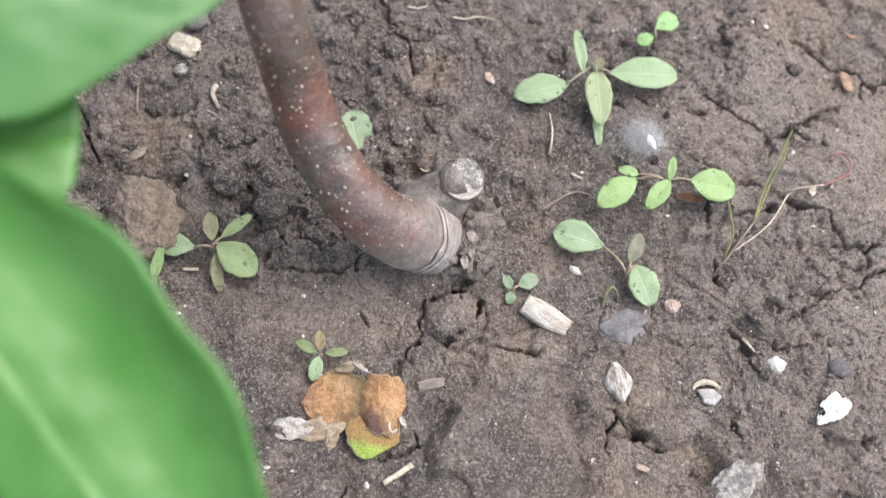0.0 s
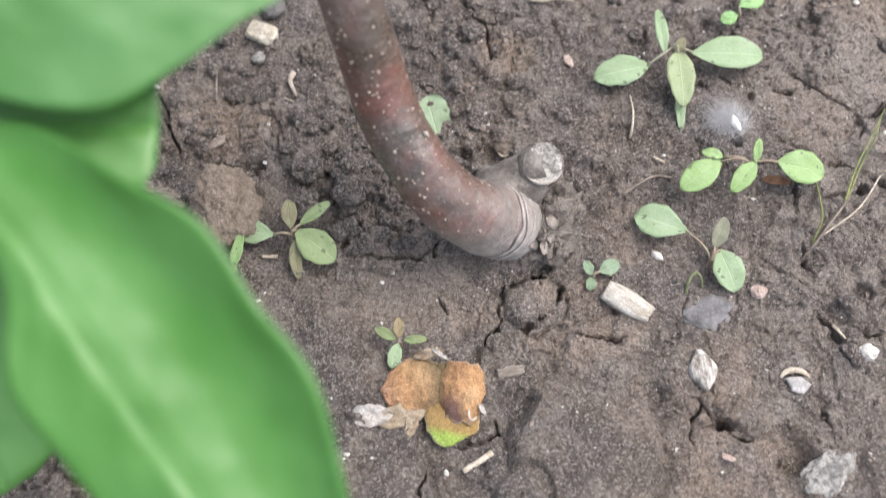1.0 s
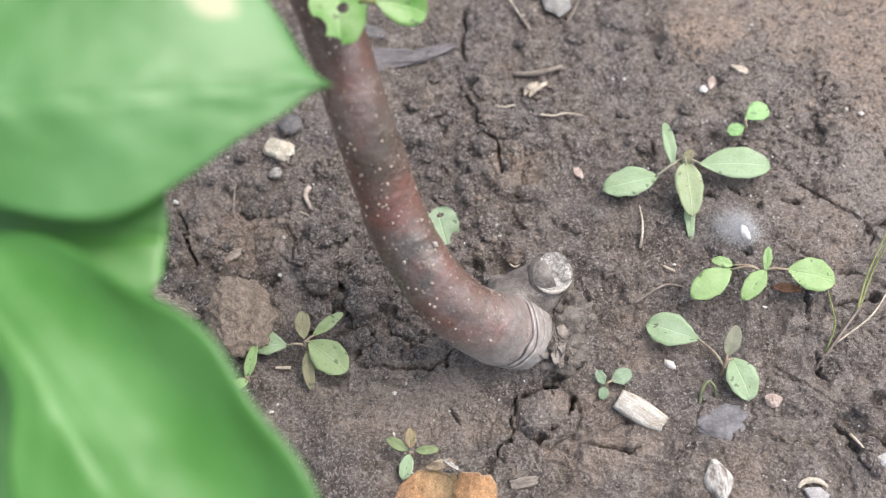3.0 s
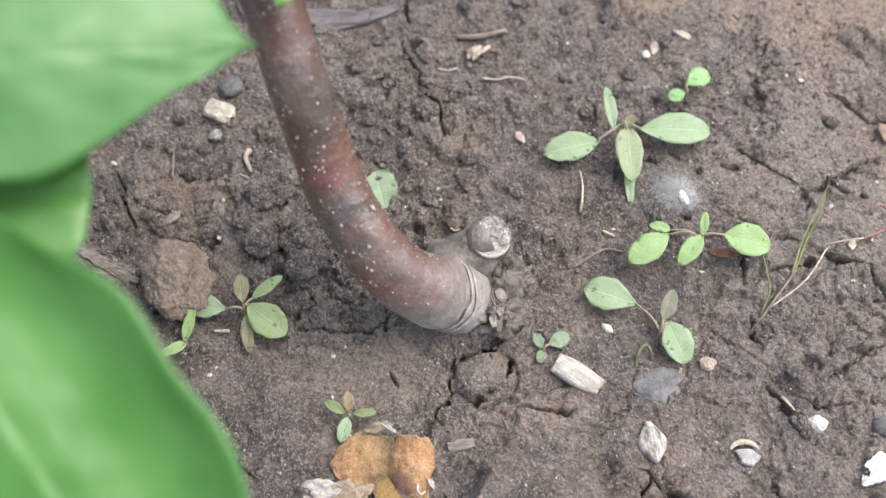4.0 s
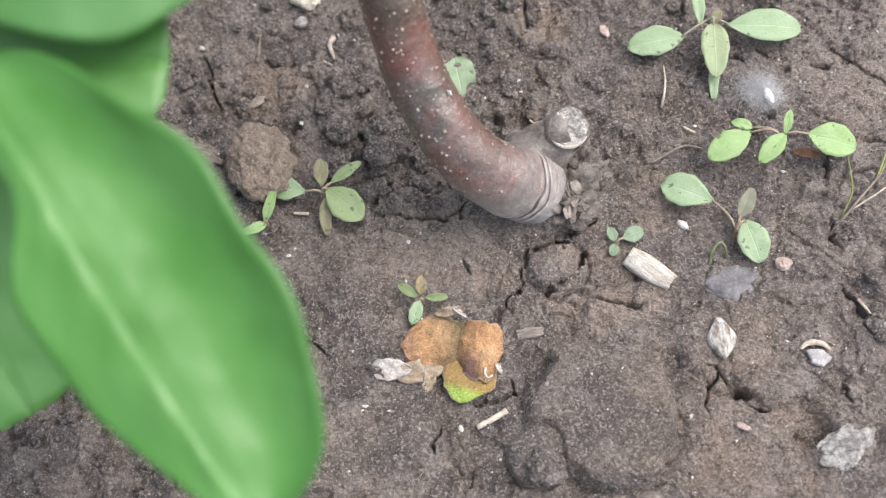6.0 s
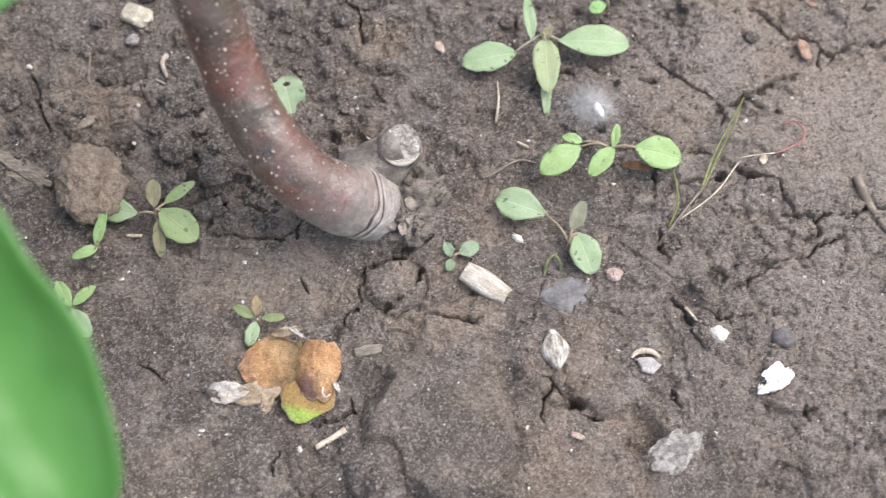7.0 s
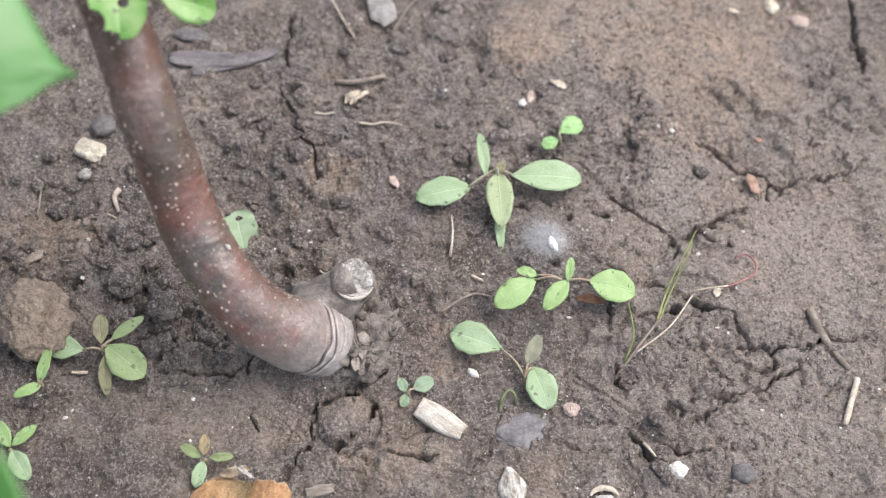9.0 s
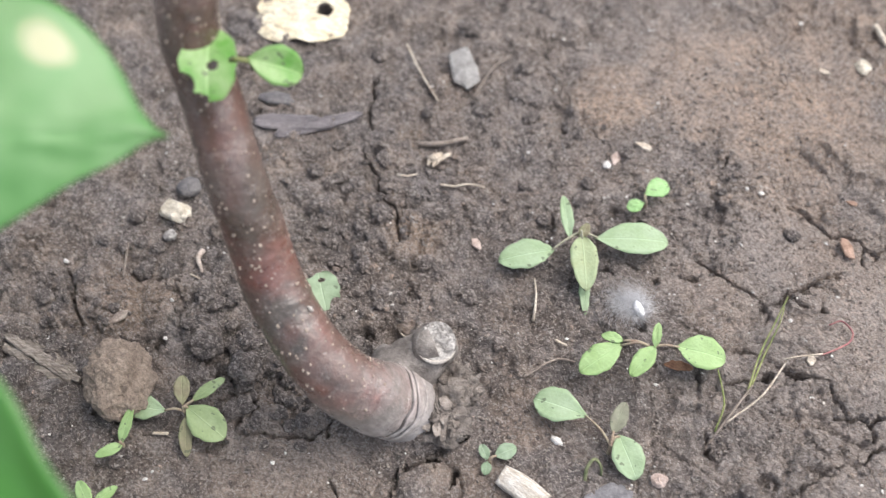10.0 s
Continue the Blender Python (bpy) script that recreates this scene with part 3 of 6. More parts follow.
CRACKS_H = [
    (0.36, [0.1724, 0.1028, 0.1771, 0.1079, 0.1874, 0.1110, 0.1992, 0.1128, 0.2103, 0.1192]),
    (0.42, [0.1683, 0.0362, 0.1763, 0.0403, 0.1859, 0.0412, 0.1947, 0.0435]),
    (0.60, [0.1356, 0.0179, 0.1411, 0.0168, 0.1443, 0.0162]),
    (0.50, [-0.0552, 0.2254, -0.0483, 0.2340]),
]
CRACKS = CRACKS_A + CRACKS_B + CRACKS_C + CRACKS_D + CRACKS_E + CRACKS_F + CRACKS_G + CRACKS_H
HOLES = [
    (0.0031, 0.0197, 0.0024, 0.0090), (0.0112, 0.0143, 0.0016, 0.0100), (0.0112, 0.0108, 0.0014, 0.0090), (0.0000, -0.0002, 0.0016, 0.0080), (0.0146, 0.0274, 0.0016, 0.0070),
    (0.0668, -0.0346, 0.0023, 0.0110), (-0.0660, 0.0316, 0.0016, 0.0080), (0.0790, 0.0723, 0.0016, 0.0060), (-0.0224, 0.0690, 0.0024, 0.0060),
    (-0.0122, 0.0678, 0.0080, 0.0060), (0.0873, 0.0918, 0.0014, 0.0050), (0.0921, -0.0443, 0.0056, 0.0070), (0.0869, -0.0485, 0.0032, 0.0050), (0.1088, 0.0043, 0.0028, 0.0025),
    (-0.0719, 0.0512, 0.0028, 0.0070), (-0.0617, 0.0387, 0.0020, 0.0060), (-0.0735, 0.0594, 0.0020, 0.0050), (-0.0990, 0.0616, 0.0020, 0.0050), (0.0217, 0.0504, 0.0110, 0.0040),
]
HOLLOWS = [
    (0.1478, 0.0805, 0.0012, 0.0040), (0.1077, -0.0041, 0.0016, 0.0025), (0.1152, 0.1246, 0.0020, 0.0030), (-0.0193, -0.0096, 0.0028, 0.0040),
    (-0.0241, 0.1525, 0.0028, 0.0040), (-0.0756, 0.1722, 0.0020, 0.0040), (0.0732, 0.1254, 0.0020, 0.0040), (0.1131, 0.1222, 0.0040, 0.0040), (0.1205, 0.0128, 0.0018, 0.0040),
    (0.1261, 0.0519, 0.0016, 0.0040), (0.1348, 0.0536, 0.0018, 0.0050), (0.0438, -0.0247, 0.0036, 0.0030),
]


def build_ground():
    h, crumb, near = ground_height()
    CR0 = crumb
    rng = np.random.RandomState(5)
    dx = STEP
    ix0, iy0 = int(np.argmin(abs(GX + 0.235))), int(np.argmin(abs(GY + 0.095)))
    # crumbs pressed into the soil
    for k in range(5000):
        x, y = rng.uniform(-0.23, 0.22), rng.uniform(-0.09, 0.265)
        i, j = ix0 + int((x + 0.235) / dx), iy0 + int((y + 0.095) / dx)
        c = crumb[j, i]
        r = rng.uniform(0.0007, 0.0013) + rng.rand() ** 4 * 0.005 * c
        if rng.rand() > 0.06 + 0.8 * c:
            continue
        n = int(r / dx) + 2
        sl = (slice(j - n, j + n + 1), slice(i - n, i + n + 1))
        px, py = XX[sl] - x, YY[sl] - y
        if px.shape != (2 * n + 1, 2 * n + 1):
            continue
        a, q = rng.uniform(0, 3.14), rng.uniform(0.65, 1.0)
        u, v = (px * math.cos(a) + py * math.sin(a)) / r, (py * math.cos(a) - px * math.sin(a)) / (r * q)
        d = np.sqrt(np.maximum(0, 1 - (u * u + v * v)))
        h[sl] = np.maximum(h[sl], h[j, i] + (d - 0.35) * r * rng.uniform(0.5, 0.95) * (d > 0))
    # drying cracks
    wob = fbm(XX, YY, 0.0034, 3, 0.75, 77) * 0.0034 + fbm(XX, YY, 0.011, 2, 0.5, 78) * 0.0030
    for wide, line in CRACKS:
        pts = list(zip(line[0::2], line[1::2]))
        deep = np.zeros_like(h)
        runs = [math.hypot(b[0] - a[0], b[1] - a[1]) for a, b in zip(pts, pts[1:])]
        total, gone = sum(runs), 0.0
        for (ax, ay), (bx, by), run in zip(pts, pts[1:], runs):
            m = (XX > min(ax, bx) - 0.008) & (XX < max(ax, bx) + 0.008) & (YY > min(ay, by) - 0.008) & (YY < max(ay, by) + 0.008)
            px, py = XX[m] + wob[m] - ax, YY[m] - wob[m] - ay
            L2 = (bx - ax) ** 2 + (by - ay) ** 2
            t = np.clip((px * (bx - ax) + py * (by - ay)) / L2, 0, 1)
            d = np.hypot(px - t * (bx - ax), py - t * (by - ay))
            at = (gone + t * run) / total
            gone += run
            half = 0.0007 * wide * np.clip(np.minimum(at, 1 - at) / 0.3, 0.2, 1) * np.clip(1.0 + 1.8 * fbm(XX[m], YY[m], 0.006, 2, 0.5, 83), 0.45, 1.6)
            deep[m] = np.maximum(deep[m], np.clip((half + 0.00028 - d) / 0.0004, 0, 1) + 0.03 * np.clip(1 - d / 0.003, 0, 1))
        h -= deep * (0.005 + 0.0065 * wide) * np.clip(0.8 + 1.6 * fbm(XX, YY, 0.012, 2, 0.5, 79), 0.35, 1.2)
    # network of fine shrinkage cracks on the drier side
    net = crack_net(XX + 2.0 * wob, YY - 2.0 * wob, 0.021, 301)
    dry = np.clip(0.15 + 3.5 * fbm(XX, YY, 0.05, 2, 0.5, 311), 0, 1) * np.clip((XX + 0.02) / 0.06, 0.25, 1) * (1 - np.clip(CR0, 0, 0.8)) * (1 - blob(0.0865, 0.1954, 0.05))
    h -= np.clip(1.25 - net / 0.00042, 0, 1) * 0.0015 * dry
    for x, y, r, deep in HOLES + HOLLOWS:
        d = np.hypot(XX - x + wob, YY - y - wob) / r
        h -= deep * np.clip((1.25 - d) * (2.6 if r < 0.0027 else 1.2), 0, 1)
    return h, crumb


HH, CRUMB = build_ground()


def ground_z(x, y):
    i = int(np.clip(np.searchsorted(GX, x), 1, len(GX) - 1))
    j = int(np.clip(np.searchsorted(GY, y), 1, len(GY) - 1))
    u, v = (x - GX[i - 1]) / (GX[i] - GX[i - 1]), (y - GY[j - 1]) / (GY[j] - GY[j - 1])
    a = HH[j - 1, i - 1] * (1 - u) + HH[j - 1, i] * u
    b = HH[j, i - 1] * (1 - u) + HH[j, i] * u
    return float(a * (1 - v) + b * v)


def ground_object():
    ny, nx = XX.shape
    co = np.stack([XX, YY, HH], -1).reshape(-1, 3)
    idx = np.arange(nx * ny).reshape(ny, nx)
    faces = np.stack([idx[:-1, :-1], idx[:-1, 1:], idx[1:, 1:], idx[1:, :-1]], -1).reshape(-1, 4)
    me = bpy.data.meshes.new("ground")
    me.vertices.add(len(co))
    me.vertices.foreach_set("co", co.astype(np.float32).ravel())
    me.loops.add(faces.size)
    me.loops.foreach_set("vertex_index", faces.astype(np.int32).ravel())
    me.polygons.add(len(faces))
    me.polygons.foreach_set("loop_start", np.arange(0, faces.size, 4, dtype=np.int32))
    me.update(calc_edges=True)
    me.polygons.foreach_set("use_smooth", np.ones(len(faces), dtype=bool))
    # brown dusty and dark damp stains of the soil
    brown, damp = np.zeros_like(HH), np.zeros_like(HH)
    for x, y, r, k in BROWN:
        brown = np.maximum(brown, k * blob(x, y, r * (1 + 1.1 * fbm(XX, YY, 0.02, 4, 0.6, 63)), 0.3))
    for x, y, r, k in DAMP:
        damp = np.maximum(damp, k * blob(x, y, r))
    pale = np.zeros_like(HH)
    for x, y, r, k in PALE:
        pale = np.maximum(pale, k * blob(x, y, r, 0.9))
    col = np.stack([brown, damp, pale, np.ones_like(HH)], -1).reshape(-1, 4)
    at = me.color_attributes.new("stain", "FLOAT_COLOR", "POINT")
    at.data.foreach_set("color", col.astype(np.float32).ravel())
    me.materials.append(SOIL)
    ob = new("ground", me)
    return tagged(ob, "cracked dry grey-brown garden soil with crumbs and sand grains", "soil", kind="structure")


BROWN = [
    (0.0750, 0.1828, 0.016, 1.0), (0.1273, 0.1930, 0.03, 0.9), (0.1528, 0.1693, 0.032, 1.0), (0.1736, 0.2130, 0.03, 0.7), (0.1439, 0.1378, 0.02, 0.7), (-0.0062, 0.1098, 0.009, 0.6),
    (-0.1157, 0.0794, 0.016, 0.5), (0.0360, 0.0368, 0.012, 0.4), (0.1578, 0.1067, 0.012, 0.6), (0.1069, 0.0840, 0.016, 0.4), (0.1729, 0.0956, 0.03, 0.5),
    (0.0696, -0.0481, 0.03, 0.3), (0.0167, 0.0019, 0.014, 0.35), (-0.0460, 0.0124, 0.03, 0.2),
]
PALE = [
    (-0.0466, 0.0243, 0.014, 0.7), (-0.0631, 0.0265, 0.010, 0.5), (-0.0341, 0.0189, 0.012, 0.5),
    (0.1159, 0.1991, 0.06, 0.45), (0.1716, 0.2002, 0.05, 0.4), (0.0556, 0.2174, 0.04, 0.3),
    (0.1762, 0.0708, 0.045, 0.9), (0.1668, 0.0046, 0.05, 0.8), (0.1347, 0.0990, 0.04, 0.7), (0.1318, 0.0467, 0.04, 0.6), (0.2043, 0.1303, 0.05, 0.7),
]
DAMP = [
    (-0.0894, -0.0250, 0.04, 0.55), (-0.0167, -0.0425, 0.03, 0.7), (0.0189, -0.0425, 0.024, 1.0), (-0.0432, -0.0522, 0.03, 0.6),
    (-0.0322, 0.0983, 0.03, 0.7), (0.0196, 0.0527, 0.018, 0.8), (0.0458, 0.0740, 0.02, 0.7),
    (0.1116, 0.0043, 0.02, 0.4), (-0.0053, -0.0248, 0.02, 0.6), (-0.0129, 0.0949, 0.03, 0.6), (-0.1214, 0.0341, 0.03, 0.5), (0.0840, 0.0670, 0.02, 0.6),
]
ground_object()


# ---------------------------------------------------------------- tubes and leaves
def smooth_line(points, n):
    """n points on a Catmull-Rom line; each point may carry a radius."""
    p = np.array(points, float)
    p = np.vstack([2 * p[0] - p[1], p, 2 * p[-1] - p[-2]])
    out = []
    for t in np.linspace(0, len(p) - 3 - 1e-6, n):
        i = int(t)
        f = t - i
        a, b, c, d = p[i : i + 4]
        out.append(0.5 * (2 * b + (c - a) * f + (2 * a - 5 * b + 4 * c - d) * f * f + (3 * b - a - 3 * c + d) * f ** 3))
    return np.array(out)


def tube(bm, line, sides=8, rough=0.0, seed=0):
    """A closed tube along rows of x, y, z, radius."""
    rng = random.Random(seed)
    rings = []
    side = None
    line = [tuple(float(q) for q in row) for row in line]
    for i, (x, y, z, r) in enumerate(line):
        a, b = Vector(line[max(i - 1, 0)][:3]), Vector(line[min(i + 1, len(line) - 1)][:3])
        d = (b - a).normalized()
        if side is None:
            side = d.orthogonal().normalized()
        side = (side - d * side.dot(d)).normalized()
        up = d.cross(side)
        ring = []
        for k in range(sides):
            w = 2 * math.pi * k / sides
            rr = r * (1 + rough * (noise.noise(Vector((x, y, z)) * 140 + Vector((math.cos(w), math.sin(w), seed)) * 1.3)))
            ring.append(bm.verts.new(Vector((x, y, z)) + (side * math.cos(w) + up * math.sin(w)) * float(rr)))
        rings.append(ring)
    for a, b in zip(rings, rings[1:]):
        for k in range(sides):
            bm.faces.new((a[k], a[(k + 1) % sides], b[(k + 1) % sides], b[k]))
    bm.faces.new(rings[0][::-1])
    bm.faces.new(rings[-1])
    return rings


def rod(points, r0, r1, n=12, sides=6, rough=0.0, seed=0):
    bm = bmesh.new()
    line = smooth_line(points, n)
    rr = np.linspace(r0, r1, n)
    tube(bm, [(*p, r) for p, r in zip(line, rr)], sides, rough, seed)
    return bm


def leaf(base, tip, width, normal=(0, 0, 1), arch=0.1, fold=0.25, peak=0.45, blunt=0.75, thick=0.00025, nu=14, nv=8, curl=0.0, wave=0.0, seed=0, hole=None, twist=0.0, sides=None, crinkle=0.0, section=None):
    """A leaf blade from base to tip, arched, folded on its midrib, with thickness and UV."""
    bm = bmesh.new()
    uvl = bm.loops.layers.uv.new("UVMap")
    base, tip, nrm = Vector(base), Vector(tip), Vector(normal).normalized()
    d = tip - base
    L = d.length
    d.normalize()
    nrm = (nrm - d * nrm.dot(d)).normalized()
    side = d.cross(nrm)
    rng = random.Random(seed)
    ph = [rng.uniform(0, 6.28) for _ in range(4)]
    power = math.log(0.5) / math.log(peak)

    def place(u, s, lift):
        w = 0.5 * width * max(0.0, math.sin(math.pi * min(1, max(0, u)) ** power)) ** (blunt * (1.25 - 0.6 * u))
        if sides:
            us, ws = sides[s > 0]
            w = 1.0 * np.interp(u, us, ws)
            w = float(0.5 * w + 0.25 * np.interp(u - 0.04, us, ws) + 0.25 * np.interp(u + 0.04, us, ws)) * min(1.0, (1 - u) * 12, u * 12 + 0.02)
        ang = twist * (u - 0.5)
        sv = side * math.cos(ang) + nrm * math.sin(ang)
        nv_ = nrm * math.cos(ang) - side * math.sin(ang)
        up = arch * L * 4 * u * (1 - u) + fold * abs(s) * w - curl * s * s * w
        if section:
            up += w * float(np.interp(s, *section))
        up += wave * width * (0.5 * math.sin(9 * u + ph[0]) + 0.5 * math.sin(17 * u + ph[1] + 2 * s)) * s * s
        ww = w * (1 + 0.03 * math.sin(23 * u + ph[2]) * (abs(s) > 0.9))
        at = base + d * (L * u) + sv * (s * ww) + nv_ * (up + lift)
        if crinkle:
            q = Vector((u * 5 + seed, s * 3, seed * 1.7))
            at += nv_ * (crinkle * (noise.noise(q) + 0.5 * noise.noise(q * 2.3))) + sv * (0.8 * crinkle * s * noise.noise(q * 1.7)) + d * (0.7 * crinkle * noise.noise(q * 2.1 + Vector((9, 0, 0))))
        return at

    layers = []
    for lift in (0.0, -thick):
        rows = []
        for i in range(nu + 1):
            u = 0.004 + 0.992 * i / nu
            rows.append([bm.verts.new(place(u, -1 + 2 * j / nv, lift)) for j in range(nv + 1)])
        layers.append(rows)

    def quad(vs, uvs):
        f = bm.faces.new(vs)
        for lp, c in zip(f.loops, uvs):
            lp[uvl].uv = c

    for top, rows in zip((True, False), layers):
        for i in range(nu):
            for j in range(nv):
                if hole and any((((i + 0.5) / nu - a) / c) ** 2 + (((j + 0.5) / nv - b) / e) ** 2 < 1 for a, b, c, e in hole):
                    continue
                q = [(i, j), (i + 1, j), (i + 1, j + 1), (i, j + 1)]
                if not top:
                    q = q[::-1]
                quad([rows[a][b] for a, b in q], [(a / nu, b / nv) for a, b in q])
    if not hole:
        a, b = layers
        for i in range(nu):
            for j, fl in ((0, 1), (nv, -1)):
                vs = [a[i][j], a[i + 1][j], b[i + 1][j], b[i][j]]
                quad(vs, [(i / nu, j / nv), ((i + 1) / nu, j / nv), ((i + 1) / nu, j / nv), (i / nu, j / nv)])
        for j in range(nv):
            quad([a[0][j], a[0][j + 1], b[0][j + 1], b[0][j]], [(0, j / nv)] * 4)
            quad([a[nu][j], a[nu][j + 1], b[nu][j + 1], b[nu][j]], [(1, j / nv)] * 4)
    return bm


def shard(sx, sy, thick, seed, corners=8, dome=0.12):
    """A flat chip with a broken, angular outline and a slight dome."""
    rng = random.Random(seed)
    angs = sorted(2 * math.pi * (k + rng.uniform(-0.35, 0.35)) / corners for k in range(corners))
    rads = [rng.uniform(0.72, 1.0) for _ in angs]
    pts = []
    for k in range(corners):
        a = Vector((math.cos(angs[k]) * rads[k] * sx / 2, math.sin(angs[k]) * rads[k] * sy / 2, 0))
        n = (k + 1) % corners
        b = Vector((math.cos(angs[n]) * rads[n] * sx / 2, math.sin(angs[n]) * rads[n] * sy / 2, 0))
        for f in (0.0, 0.34, 0.67):
            p = a.lerp(b, f)
            pts.append(p * (1 + (0.05 * rng.uniform(-1, 1) if f else 0)))
    bm = bmesh.new()
    layers = []
    for top in (1, 0):
        rings = []
        for f in (1.0, 0.86, 0.55, 0.2):
            z = dome * sx * (1 - f * f) * 0.6 + top * thick * (0.55 if f == 1.0 else 1.0)
            rings.append([bm.verts.new((p.x * f, p.y * f, z + 0.12 * thick * noise.noise(Vector((p.x * f, p.y * f, seed)) * 500))) for p in pts])
        mid = bm.verts.new((0, 0, dome * sx * 0.6 + top * thick))
        layers.append((rings, mid))
        for a, b in zip(rings, rings[1:]):
            for k in range(len(pts)):
                n = (k + 1) % len(pts)
                bm.faces.new((a[k], a[n], b[n], b[k]) if top else (a[n], a[k], b[k], b[n]))
        for k in range(len(pts)):
            n = (k + 1) % len(pts)
            bm.faces.new((rings[-1][k], rings[-1][n], mid) if top else (rings[-1][n], rings[-1][k], mid))
    for k in range(len(pts)):
        n = (k + 1) % len(pts)
        bm.faces.new((layers[1][0][0][k], layers[1][0][0][n], layers[0][0][0][n], layers[0][0][0][k]))
    return bm


def rock(size, seed=0, rough=0.25, detail=3, flat=1.0, angular=0.0, freq=1.6):
    """An uneven lump of the given x, y, z size, about its centre."""
    bm = bmesh.new()
    bmesh.ops.create_icosphere(bm, subdivisions=detail, radius=1.0)
    off = Vector((seed * 3.17, seed * 1.31, seed * 2.23))
    rng = random.Random(seed)
    cuts = [(Vector((rng.gauss(0, 1), rng.gauss(0, 1), rng.gauss(0, 1))).normalized(), rng.uniform(0.55, 0.85)) for _ in range(9)]
    for v in bm.verts:
        n = v.co.normalized()
        r = 1 + rough * noise.fractal(n * freq + off, 1.0, 2.0, 4)
        p = n * r
        p = p * (1 + 0.3 * rough * noise.fractal(n * freq * 5 + off, 1.0, 2.0, 3))
        if angular:
            for c, k in cuts:
                over = p.dot(c) - k
                if over > 0:
                    p -= c * over * angular
        v.co = Vector((p.x * size[0] / 2, p.y * size[1] / 2, p.z * size[2] / 2))
    return bm


def lay(ob, x, y, sink=0.3, rx=0, ry=0, rz=0, size=0.0):
    """Rests a lump on the soil, sunk by a part of its height."""
    zs = [v.co.z for v in ob.data.vertices]
    lo, hi = min(zs), max(zs)
    ob.matrix_world = pose(x, y, ground_z(x, y) - lo - sink * (hi - lo), rx, ry, rz)
    return ob


# ---------------------------------------------------------------- the young tree
tree = thing("young_tree", "young grafted fruit tree with bent red-brown stem and green leaves", "tree")
STEM_LINE = [
    (-0.0044, 0.0345, -0.0160, 0.0140), (-0.0048, 0.0367, 0.0000, 0.0139), (-0.0076, 0.0361, 0.0105, 0.0137), (-0.0161, 0.0328, 0.0215, 0.0128),
    (-0.0295, 0.0353, 0.0340, 0.0112), (-0.0402, 0.0457, 0.0460, 0.0104), (-0.0476, 0.0560, 0.0560, 0.0102), (-0.0523, 0.0668, 0.0710, 0.0099),
    (-0.0571, 0.0754, 0.0900, 0.0096), (-0.0647, 0.0977, 0.1120, 0.0093), (-0.0680, 0.1053, 0.1350, 0.0090),
    (-0.048, 0.150, 0.22, 0.0080), (-0.046, 0.185, 0.32, 0.0074), (-0.05, 0.215, 0.45, 0.0066), (-0.06, 0.235, 0.62, 0.0055),
]


def build_trunk():
    bm = bmesh.new()
    n, k = 600, 80
    line = smooth_line(STEM_LINE, n)
    for _ in range(3):
        pad = np.vstack([line[:1]] * 14 + [line] + [line[-1:]] * 14)
        soft = np.array([pad[i : i + 29].mean(0) for i in range(n)])
        keep = np.clip((np.arange(n) - 60) / 60, 0, 1)[:, None]
        line = line * (1 - keep) + soft * keep
    # closer rings where the bark is split
    at = np.concatenate([np.arange(0, 90), np.arange(90, 125, 0.2), np.arange(125, n)])
    line = np.stack([np.interp(at, np.arange(n), line[:, q]) for q in range(4)], 1)
    n = len(at)
    tube(bm, [tuple(p) for p in line], k, 0.025, 4)
    bm.normal_update()
    bm.verts.ensure_lookup_table()
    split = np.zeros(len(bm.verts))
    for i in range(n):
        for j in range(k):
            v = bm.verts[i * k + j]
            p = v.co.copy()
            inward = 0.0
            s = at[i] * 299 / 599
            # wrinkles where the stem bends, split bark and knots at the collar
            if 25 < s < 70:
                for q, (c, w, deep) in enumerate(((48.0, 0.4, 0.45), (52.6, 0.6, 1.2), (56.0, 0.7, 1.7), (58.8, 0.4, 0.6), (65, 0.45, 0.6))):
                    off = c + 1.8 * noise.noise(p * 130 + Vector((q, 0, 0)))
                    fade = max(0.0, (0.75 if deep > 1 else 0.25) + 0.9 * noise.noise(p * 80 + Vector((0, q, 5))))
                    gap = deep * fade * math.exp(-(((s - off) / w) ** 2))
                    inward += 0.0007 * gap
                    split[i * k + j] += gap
            if s < 40:
                inward -= 0.0028 * (1 - s / 40) * noise.fractal(p * 190, 1.0, 2.0, 4)
            # ring scar on the upper bend
            inward -= 0.0002 * math.exp(-(((s - 121 - 3 * noise.noise(p * 90)) / 1.6) ** 2))
            inward -= 0.00022 * noise.fractal(p * 120, 1.0, 2.0, 3)
            v.co = p - v.normal * inward
    ob = part("trunk", bm, BARK, tree)
    way = np.concatenate([[0], np.cumsum(np.linalg.norm(np.diff(line[:, :3], axis=0), axis=1))])
    turn = 2 * np.pi * np.arange(k) / k
    flat = np.stack([np.tile(np.cos(turn) * 0.011, n), np.tile(np.sin(turn) * 0.011, n), np.repeat(way, k)], 1)
    wrap = ob.data.attributes.new("around_along", "FLOAT_VECTOR", "POINT")
    wrap.data.foreach_set("vector", flat.astype(np.float32).ravel())
    # mask of the fissures whose inner shade is painted into the bark
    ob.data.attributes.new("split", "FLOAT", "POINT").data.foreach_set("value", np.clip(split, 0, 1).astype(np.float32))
    return ob


trunk = build_trunk()

# cut stub at the collar
STUB_BARK = plain("grey_stub_bark", (0.13, 0.112, 0.1), (0.33, 0.3, 0.275), 130, 0.5, 0.0012, 0.6)
FACE = Vector((0.0047, 0.0513, 0.0280))
AXIS = (Vector((-0.0027, -0.1174, 0.3723)) - FACE).normalized() + Vector((0.05, 0.10, 0.0))
AXIS.normalize()


